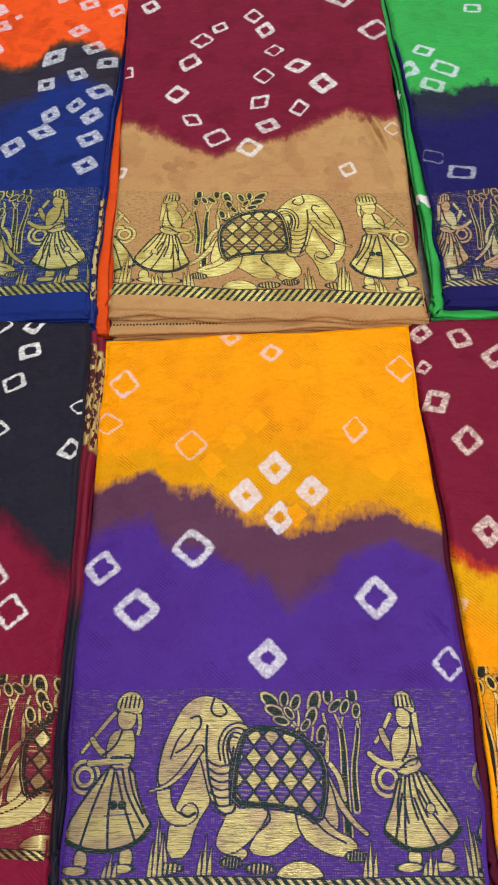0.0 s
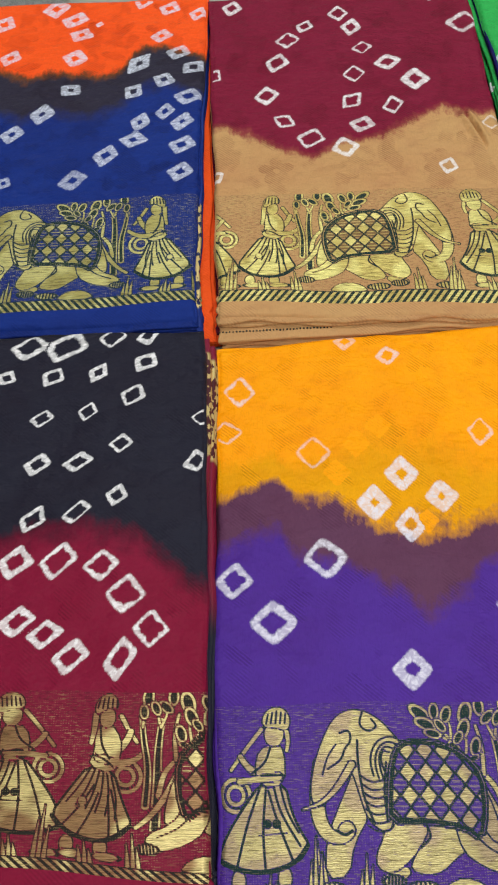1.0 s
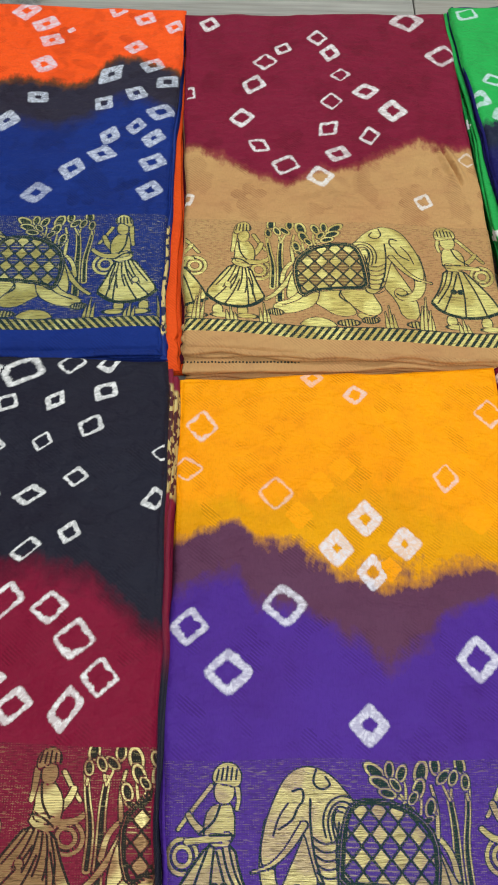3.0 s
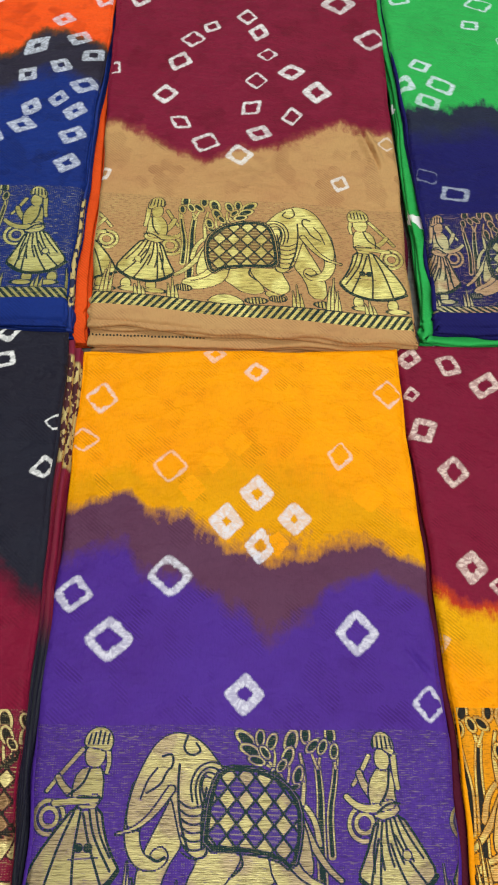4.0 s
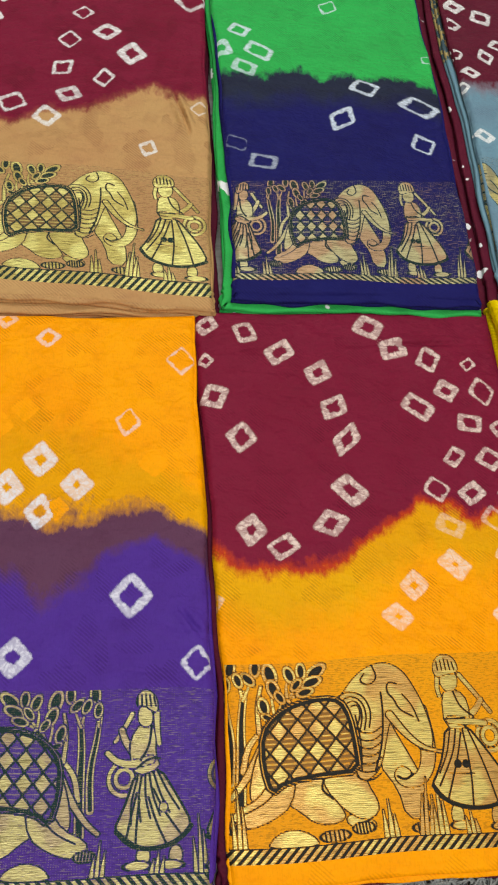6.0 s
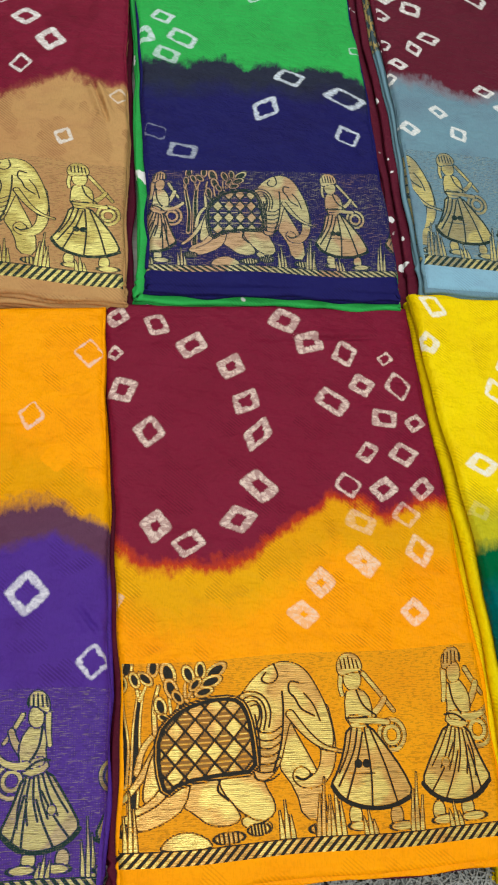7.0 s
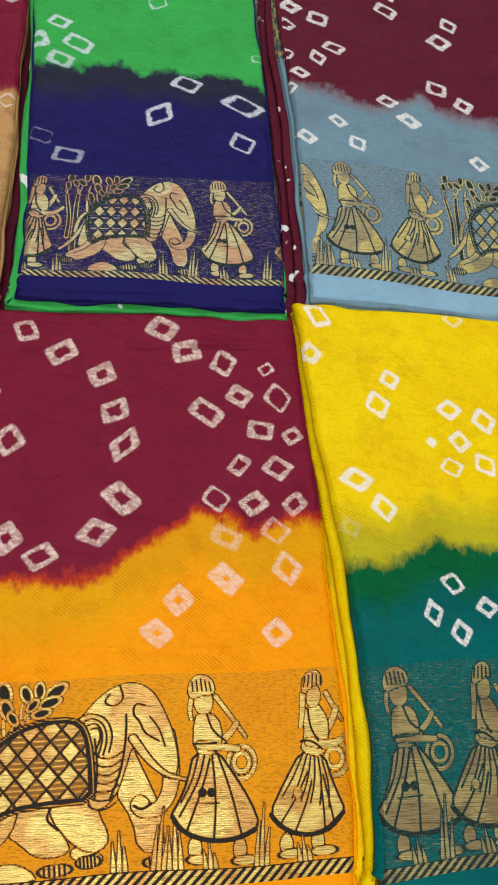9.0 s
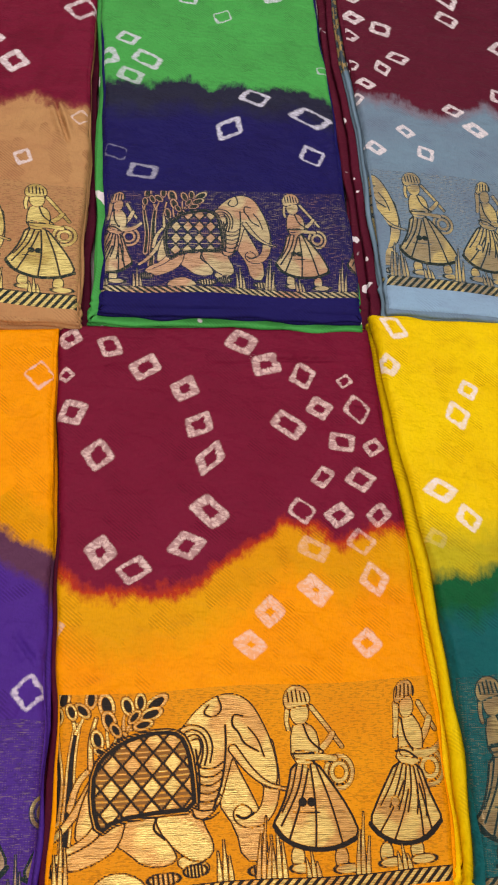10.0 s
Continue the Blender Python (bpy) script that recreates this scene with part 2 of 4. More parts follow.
class Panel:
    """The upper face of a folded saree: lines (left x, left y, right x, right y) from the back fold to the front edge."""

    def __init__(self, lines, top, seed, amp=0.0009, creases=()):
        self.lines, self.top, self.seed, self.amp, self.creases = lines, top, seed, amp, creases

    def plan(self, u, v):
        """Place in plan of u across and v, counted in lines from the back."""
        L = np.array(self.lines)
        n = np.arange(len(L))
        a = np.stack([np.interp(v, n, L[:, k]) for k in range(4)], -1)
        x = a[..., 0] + (a[..., 2] - a[..., 0]) * u
        y = a[..., 1] + (a[..., 3] - a[..., 1]) * u
        x = x + 0.0012 * np.sin(y * 31 + self.seed) * np.abs(2 * u - 1) + 0.0006 * np.sin(y * 90 + self.seed * 2)
        return x, y + 0.001 * np.sin(x * 40 + self.seed * 3)

    def raised(self, u, v):
        x, y = self.plan(u, v)
        L = np.array(self.lines)
        wide = L[0, 2] - L[0, 0]
        back = self.plan(u, np.zeros_like(v))[1]
        front = self.plan(u, np.full_like(v, len(L) - 1.0))[1]
        edge = np.minimum(np.minimum(u, 1 - u) * wide, np.minimum(back - y, y - front))
        r = 0.006
        e = np.clip(r - edge, 0, r)
        z = self.top + swell(x, y, self.seed, self.amp) - (r - np.sqrt(np.maximum(r * r - e * e, 0)))
        for x0, y0, x1, y1, depth in self.creases:
            dx, dy = x1 - x0, y1 - y0
            t = np.clip(((x - x0) * dx + (y - y0) * dy) / (dx * dx + dy * dy), 0, 1)
            d = np.hypot(x - x0 - t * dx, y - y0 - t * dy)
            z += depth * (np.exp(-((d - 0.004) / 0.004) ** 2) * 0.7 - np.exp(-(d / 0.0022) ** 2)) * np.sin(math.pi * np.clip(t, 0.02, 0.98))
        return x, y, z

    def sheet(self, v0, v1, step):
        L = np.array(self.lines)
        wide = np.mean(L[:, 2] - L[:, 0])
        deep = abs(float(np.interp(v1, np.arange(len(L)), L[:, 1]) - np.interp(v0, np.arange(len(L)), L[:, 1])))
        cols, rows = int(wide / step) + 2, int(deep / step) + 2
        uu = np.linspace(0, 1, cols)
        vv = np.linspace(v0, v1, rows)
        return np.meshgrid(uu, vv)


def jacquard(x, y, seed, size, pitch):
    """Flowers and leaves woven into the ground: how far inside a figure each point lies."""
    rng = np.random.default_rng(seed + 50)
    best = np.full(x.shape, -0.02)
    for r in range(int((y.min()) / pitch) - 1, int(y.max() / pitch) + 2):
        for c in range(int(x.min() / pitch) - 1, int(x.max() / pitch) + 2):
            cx, cy = (c + 0.5 * (r % 2)) * pitch + rng.uniform(-0.004, 0.004), r * pitch * 0.9
            ph, lean = rng.uniform(0, 6.28), rng.uniform(0, 3.14)
            dx, dy = x - cx, y - cy
            near = (np.abs(dx) < pitch) & (np.abs(dy) < pitch)
            if not near.any():
                continue
            a, b = dx[near], dy[near]
            rad, ang = np.hypot(a, b), np.arctan2(b, a)
            val = size * (0.45 + 0.55 * np.abs(np.cos(2.5 * ang + ph)) ** 0.7) - rad
            val = np.minimum(val, rad - size * 0.16)
            lx, ly = a - pitch * 0.48 * math.cos(lean), b - pitch * 0.42 * math.sin(lean)
            p, q = lx * math.cos(lean + 0.9) + ly * math.sin(lean + 0.9), ly * math.cos(lean + 0.9) - lx * math.sin(lean + 0.9)
            val = np.maximum(val, (1 - np.hypot(p / (size * 0.85), q / (size * 0.3))) * size * 0.3)
            best[near] = np.maximum(best[near], val)
    return best


def tie_marks(x, y, rings, seed, style, looks):
    """Marks left by the ties: how far inside the nearest one each point lies, how strongly it shows (below 0: only the top dye),
    the place in the mark's own square (-1..1), its chance number and the open share of its middle. looks: (open share, lean, length) of single marks."""
    rng = np.random.default_rng(seed)
    best, fade = np.full(x.shape, -0.02), np.zeros(x.shape)
    near = np.full(x.shape, 1e9)
    across, along, chance, core = np.full(x.shape, 3.0), np.full(x.shape, 3.0), np.zeros(x.shape), np.zeros(x.shape)
    for k, (cx, cy, size, strong) in enumerate(rings):
        lean, spread, long, open_part = style
        lean, asp, skew = lean + rng.normal(0, spread), long * rng.uniform(0.85, 1.18), rng.normal(0, 0.13)
        hole, luck = open_part * rng.uniform(0.75, 1.25), rng.uniform(0, 1)
        if k in looks:
            hole, lean, asp = looks[k]
        turn = radians(lean)
        if size < 0.0135:
            hole = 0.0
        reach = (np.abs(x - cx) < size * 1.3) & (np.abs(y - cy) < size * 1.3)
        px, py = (x - cx)[reach], (y - cy)[reach]
        a = math.cos(turn) * px + math.sin(turn) * py
        b = (-math.sin(turn) * px + math.cos(turn) * py) * asp
        a = a + skew * b
        half = size * 0.4 * math.sqrt(asp) / math.sqrt(1.0 if asp < 1 else 1 + 0.15 * (asp - 1))
        d = (np.abs(a) ** 5 + np.abs(b) ** 5) ** 0.2
        take = d - half < near[reach]
        for field, value in ((near, d - half), (best, np.maximum(half - d, -0.02)), (fade, strong), (across, a / half), (along, b / half), (chance, luck), (core, hole)):
            old = field[reach]
            old[take] = (value + 0 * d)[take]
            field[reach] = old
    return dict(ring=best, fade=fade, across=across, along=along, chance=chance, core=core)


# ---- woven motifs: all lengths in threads of 0.405 mm ----
THREAD = 0.000405


class Loom:
    """Paints metal thread and dark outline as signed distances."""

    def __init__(self, x, y):
        self.x, self.y = x, y
        self.gold, self.dark, self.cover = np.full(x.shape, -9.0), np.full(x.shape, -9.0), np.zeros(x.shape)
        self.X, self.Y = x, y

    def at(self, x0, flip=1, scale=1.0):
        self.X, self.Y = (self.x - x0) * flip / scale, self.y

    def fill(self, d, w=2.8):
        out = d < w
        self.gold = np.where(out, -d, np.minimum(self.gold, d))
        self.dark = np.where(out, np.minimum(d, w - d), np.maximum(self.dark, w - d))

    def ink(self, d):
        self.gold, self.dark = np.minimum(self.gold, d), np.maximum(self.dark, -d)

    def ell(self, cx, cy, rx, ry, turn=0.0):
        c, s = math.cos(turn), math.sin(turn)
        a, b = (self.X - cx) * c + (self.Y - cy) * s, (self.Y - cy) * c - (self.X - cx) * s
        return (np.hypot(a / rx, b / ry) - 1) * min(rx, ry)

    def round_off(self, pts, closed, times=2):
        for _ in range(times):
            pairs = list(zip(pts, pts[1:] + pts[:1])) if closed else list(zip(pts, pts[1:]))
            cut = [q for (ax, ay), (bx, by) in pairs for q in ((ax * 0.75 + bx * 0.25, ay * 0.75 + by * 0.25), (ax * 0.25 + bx * 0.75, ay * 0.25 + by * 0.75))]
            pts = cut if closed else [pts[0]] + cut[1:-1] + [pts[-1]]
        return pts

    def path(self, pts, r0, r1=None):
        if len(pts) > 2:
            pts = self.round_off(pts, False)
        r1 = r0 if r1 is None else r1
        d = np.full(self.X.shape, 1e9)
        n = len(pts) - 1
        for i in range(n):
            (ax, ay), (bx, by) = pts[i], pts[i + 1]
            dx, dy = bx - ax, by - ay
            t = np.clip(((self.X - ax) * dx + (self.Y - ay) * dy) / (dx * dx + dy * dy + 1e-9), 0, 1)
            r = r0 + (r1 - r0) * (i + t) / n
            d = np.minimum(d, np.hypot(self.X - ax - t * dx, self.Y - ay - t * dy) - r)
        return d

    def poly(self, pts, soft=0.0, times=1):
        pts = self.round_off(pts, True, times)
        d = np.full(self.X.shape, 1e9)
        inside = np.zeros(self.X.shape, bool)
        for (ax, ay), (bx, by) in zip(pts, pts[1:] + pts[:1]):
            dx, dy = bx - ax, by - ay
            t = np.clip(((self.X - ax) * dx + (self.Y - ay) * dy) / (dx * dx + dy * dy), 0, 1)
            d = np.minimum(d, np.hypot(self.X - ax - t * dx, self.Y - ay - t * dy))
            if ay != by:
                cross = (ay > self.Y) != (by > self.Y)
                inside ^= cross & (self.X < ax + (self.Y - ay) * dx / dy)
        return np.where(inside, -d, d) - soft


def tuft(w, x, high, lean=4):
    for k, (dx, s) in enumerate(((-9, 0.6), (0, 1.0), (9, 0.72))):
        w.fill(w.path([(x + dx, 2), (x + dx + lean * 0.4, high * s * 0.55), (x + dx + lean, high * s)], 3.6, 0.6), 2.2)


def tree_motif(w):
    """Twin stems, a slanting branch and a fan of dark leaves rimmed with metal thread."""
    w.fill(w.path([(162, 70), (159, 151), (160, 221), (154, 275)], 9, 6), 1.5)
    w.fill(w.path([(179, 112), (175, 181), (186, 241), (190, 288)], 7, 5), 1.5)
    w.ink(w.path([(162, 72), (159, 151), (160, 221), (155, 270)], 5.5, 3))
    w.ink(w.path([(179, 114), (175, 181), (186, 241), (189, 280)], 3.6, 2))
    w.fill(w.path([(157, 132), (149, 179), (111, 217), (77, 260)], 4.6, 3), 2.4)
    w.fill(w.path([(128, 201), (132, 250), (124, 288)], 3.6, 2.4), 2.2)
    for pts in ([(77, 260), (52, 272), (26, 308)], [(77, 260), (64, 280), (52, 312)], [(77, 260), (80, 285), (73, 306)], [(100, 228), (106, 262), (104, 306)], [(156, 262), (146, 285), (134, 320)],
                [(188, 262), (184, 296), (179, 320)], [(158, 270), (162, 290), (168, 306)], [(128, 240), (116, 226), (100, 226)]):
        w.fill(w.path(pts, 2.6, 1.6), 1.4)
    for x, y, turn, long in ((26, 310, 2.5, 19), (34, 291, 2.8, 17), (46, 273, 2.9, 14), (52, 314, 1.5, 14), (73, 308, 1.2, 15), (61, 288, 2.2, 12),
                             (108, 310, 1.3, 20), (102, 282, 1.2, 17), (83, 248, 2.2, 13), (134, 322, 1.6, 15), (147, 302, 0.8, 14), (179, 322, 1.7, 16),
                             (165, 300, 1.2, 13), (120, 250, 1.3, 15), (114, 229, 0.5, 10), (186, 292, 1.5, 13), (91, 266, 1.0, 12)):
        w.fill(w.ell(x, y, long * 1.2, long * 0.66, turn), 1.6)
        w.ink(w.ell(x, y, long * 0.86, long * 0.4, turn))


def lattice_motif(w):
    """The large rounded motif: an arched mass with a sweeping curl and a lattice panel."""
    w.fill(w.path([(124, 175), (147, 127), (173, 90), (194, 72)], 6, 3.5))
    w.fill(w.poly([(124, 179), (138, 142), (147, 90), (136, 74), (120, 102), (114, 142)]))
    w.fill(w.poly([(-102, 201), (-79, 132), (-112, 82), (-122, 33), (-157, 31), (-153, 90), (-132, 137), (-110, 181)], 2))
    w.fill(w.poly([(-48, 120), (34, 124), (28, 96), (1, 74), (-28, 47), (-48, 35), (-69, 45), (-69, 64), (-54, 92)], 2))
    w.fill(w.poly([(28, 122), (73, 120), (79, 74), (61, 62), (38, 41), (13, 35), (-13, 41), (-5, 60), (19, 90)], 2))
    w.fill(w.poly([(69, 122), (108, 114), (132, 80), (173, 60), (175, 41), (149, 35), (110, 49), (79, 72)], 2))
    w.fill(w.path([(-56, 23), (-34, 29), (-24, 37)], 9, 7), 2.6)
    for x, y, r in ((-156, 13, 24), (5, 13, 22), (-44, 21, 16), (173, 35, 16)):
        w.fill(w.ell(x, y, r, 9))
        for k in range(-2, 3):
            w.ink(w.path([(x + 0.35 * r * k, y - 8), (x + 0.35 * r * k + 2, y + 8)], 1.8))
    w.fill(w.path([(-159, 221), (-169, 166), (-167, 124), (-151, 96), (-126, 92), (-112, 104), (-118, 114), (-126, 108)], 13, 7))
    w.fill(w.poly([(-151, 264), (-132, 298), (-106, 314), (-77, 312), (-48, 294), (-24, 264), (-11, 248), (-28, 231), (-36, 179), (-40, 114), (-54, 102),
                   (-79, 122), (-91, 167), (-102, 211), (-120, 201), (-138, 173), (-155, 153), (-173, 148), (-177, 179), (-167, 225)], 2, 2))
    w.fill(w.path([(-104, 217), (-130, 179), (-159, 153), (-194, 144)], 6, 1.5), 3.0)
    for k in range(4):
        w.ink(w.path([(-8 - 9 * k, 256 - 6 * k), (-30 - 6 * k, 268 - 9 * k), (-58 + 2 * k, 258 - 12 * k), (-72 + 9 * k, 226 - 8 * k), (-66 + 9 * k, 196 - 4 * k)], 1.7))
    w.ink(w.path([(-91, 260), (-93, 221), (-87, 161), (-71, 116)], 2.0))
    for k in range(7):
        w.ink(w.path([(-88 + k, 196 - 14 * k), (-72 + k, 184 - 14 * k), (-50 + k, 188 - 14 * k), (-44 + k, 196 - 14 * k)], 1.7))
    w.ink(w.path([(-42, 221), (-50, 171), (-48, 122)], 1.8))
    w.ink(w.path([(-79, 310), (-87, 288), (-71, 274), (-52, 284), (-63, 298)], 1.8))
    w.ink(w.path([(-122, 274), (-104, 280), (-102, 258), (-114, 247), (-122, 225), (-147, 211)], 1.9))
    w.ink(w.path([(-130, 254), (-147, 233), (-157, 201)], 1.6))
    w.ink(w.path([(-110, 104), (-122, 96), (-138, 106)], 2.4))
    cover = w.poly([(-17, 252), (13, 260), (61, 254), (99, 233), (124, 199), (124, 140), (110, 90), (83, 112), (13, 120), (-44, 118), (-40, 171), (-32, 221)], 3)
    w.fill(cover, 3.5)
    w.ink(cover + 1.5)
    cx = (w.X + 5) / 33
    cy = (w.Y - 203) / 40
    for shift, big in ((0.0, 1.0), (0.5, 0.95)):
        fx, fy = cx + shift - np.round(cx + shift), cy + shift - np.round(cy + shift)
        gem = (np.abs(fx) * 33 / (13.6 * big) + np.abs(fy) * 40 / (16.6 * big) - 1) * 8 * big
        gem = np.maximum(gem, cover + 9)
        if big < 1:
            w.cover = np.maximum(w.cover, gem < 0.6)
            gem = np.maximum(gem, 1.3 - np.abs(np.mod(w.Y, 9) - 4.5) + 1.6)
        w.gold = np.maximum(w.gold, -gem)
        w.dark = np.minimum(w.dark, gem)
    w.fill(w.poly([(32, 0), (44, 17), (73, 29), (102, 21), (118, 0)], 1))
    w.ink(w.path([(19, 112), (26, 94), (5, 76)], 2.0))
    w.ink(w.path([(95, 106), (120, 76), (157, 58)], 1.6))


def bell_motif(w):
    """The small motif: a panelled bell under a ribbed round cap, with a long slanting rod and a hoop."""
    w.fill(w.path([(-5, 288), (-34, 252), (-61, 215)], 3.6, 3.0), 2.4)
    w.fill(w.path([(-3, 199), (-32, 221), (-44, 239)], 6, 4.5), 2.4)
    for r in (25, 14):
        w.fill(np.abs(w.ell(-53, 171, r, r * 1.12)) - 3.2, 2.0)
    for x, y in ((-49, 29), (30, 33)):
        w.fill(w.ell(x, y, 11, 17), 2.6)
        w.fill(w.ell(x - 10, y - 18, 21, 7), 2.6)
    w.fill(w.poly([(-7, 189), (32, 189), (42, 140), (58, 104), (71, 84), (52, 60), (5, 45), (-46, 47), (-83, 62), (-65, 106), (-34, 153)], 1), 4.5)
    w.ink(w.path([(-83, 62), (-44, 45), (5, 43), (52, 58), (71, 84)], 4.2))
    w.ink(w.path([(-11, 181), (-34, 122), (-52, 52)], 2.0))
    w.ink(w.path([(1, 185), (-7, 112), (-3, 47)], 2.0))
    w.ink(w.path([(5, 179), (17, 132), (44, 62)], 2.0))
    w.ink(w.path([(15, 185), (24, 142), (58, 84)], 2.0))
    w.ink(w.path([(26, 187), (36, 142), (56, 106)], 1.8))
    for x, y in ((2, 122), (18, 122)):
        w.ink(w.ell(x, y, 8, 8))
    w.ink(w.path([(-13, 104), (36, 106)], 1.4))
    w.fill(w.poly([(-9, 250), (17, 260), (34, 250), (34, 189), (-7, 187), (-17, 217)], 1))
    w.fill(w.path([(24, 203), (-13, 199), (-46, 195)], 6.5, 5), 2.4)
    w.ink(w.path([(11, 256), (1, 227), (-24, 209)], 2.0))
    w.ink(w.path([(-7, 205), (34, 205)], 1.8))
    w.fill(w.path([(40, 288), (44, 264), (40, 248)], 4, 3), 2.2)
    w.fill(w.poly([(1, 292), (30, 298), (36, 274), (24, 256), (3, 262)], 1, 2), 2.4)
    w.fill(w.poly([(-3, 294), (1, 316), (17, 328), (38, 324), (48, 304), (42, 284), (22, 292)], 1, 2), 2.6)
    for k in range(5):
        w.ink(w.path([(4 + 8.5 * k, 298), (8 + 8 * k, 321 - abs(k - 2) * 3)], 1.6))


def pleated_motif(w):
    """The second small motif: a full pleated bell under a ribbed cap, with a short rod, an open loop and a hoop."""
    w.fill(w.path([(-31, 282), (-47, 251), (-60, 232)], 4, 3.2), 2.4)
    w.fill(w.path([(-24, 208), (-42, 232), (-49, 253)], 6.5, 5), 2.4)
    for r in (27, 15):
        w.fill(np.abs(w.ell(-42, 165, r, r * 1.1)) - 3.4, 2.0)
    for x, y in ((53, 30), (-4, 30)):
        w.fill(w.ell(x, y, 11, 16), 2.6)
        w.fill(w.ell(x - 10, y - 16, 21, 7), 2.6)
    w.fill(w.poly([(18, 182), (-20, 169), (-31, 130), (-44, 97), (-53, 78), (-40, 60), (-18, 45), (24, 43), (60, 58), (80, 80), (53, 128)], 1), 4.5)
    w.ink(w.path([(80, 80), (60, 56), (24, 41), (-18, 43), (-53, 73)], 4.2))
    for k in range(6):
        w.ink(w.path([(17 - 7 * k, 178 - 3 * k), (36 - 13 * k, 140 - 4 * k), (58 - 17 * k, 108 - 5 * k)], 1.8))
    for x, y in ((62, 65), (36, 50), (-18, 47), (-35, 58)):
        w.ink(w.path([(x, y), (x * 0.62 - 6, y + 38), (x * 0.3 - 8, y + 80)], 1.9))
    w.fill(w.ell(30, 112, 7, 8), 2.0)
    w.fill(w.poly([(13, 253), (-13, 264), (-31, 236), (-31, 204), (-20, 169), (22, 182), (11, 206)], 1))
    w.fill(w.path([(5, 197), (-29, 188), (-56, 195), (-73, 212)], 7.5, 4.5), 2.4)
    w.ink(w.path([(22, 199), (0, 199), (-20, 182)], 2.0))
    w.ink(w.path([(5, 256), (2, 221), (-13, 197)], 2.0))
    w.fill(w.path([(14, 284), (16, 249), (20, 225)], 5, 3.5), 2.2)
    w.fill(w.poly([(5, 290), (-16, 297), (-20, 273), (-11, 258), (5, 260)], 1, 2), 2.4)
    w.fill(w.poly([(15, 284), (13, 310), (-2, 326), (-18, 323), (-25, 299), (-9, 299), (4, 290)], 1, 2), 2.6)
    for k in range(5):
        w.ink(w.path([(12 - 8.5 * k, 296), (8 - 7.5 * k, 320 - abs(k - 2) * 3)], 1.6))


def weave_border(x, y_up, stripe, motifs):
    """gold and dark fields of a border: y_up from the foot of the figures to the border's top in 0..1, below 0 the slanting stripe."""
    w = Loom(x / THREAD, y_up * 331)
    for kind, at, flip, scale in motifs:
        w.at(at / THREAD, flip, scale)
        if kind == "lattice":
            tree_motif(w)
            lattice_motif(w)
            tuft(w, -178, 96), tuft(w, -92, 66), tuft(w, 196, 60)
        elif kind == "bell":
            bell_motif(w)
            tuft(w, 92, 100, -6)
            tuft(w, 2, 40)
        elif kind == "pleated":
            pleated_motif(w)
            tuft(w, 98, 100, -6)
            tuft(w, 20, 40)
    s = np.abs(np.mod(w.x + w.y * 0.9 * stripe, 17) - 8.5) - 4.2
    low = w.y < 0
    rim = np.abs(w.y + 1.5) - 1.2
    gold, dark = np.where(low, np.minimum(-s * 0.7, -w.y - 2), w.gold), np.where(low, np.maximum(s * 0.7, -np.abs(w.y) + 1.5), np.maximum(w.dark, -rim))
    return gold * THREAD, dark * THREAD, w.cover


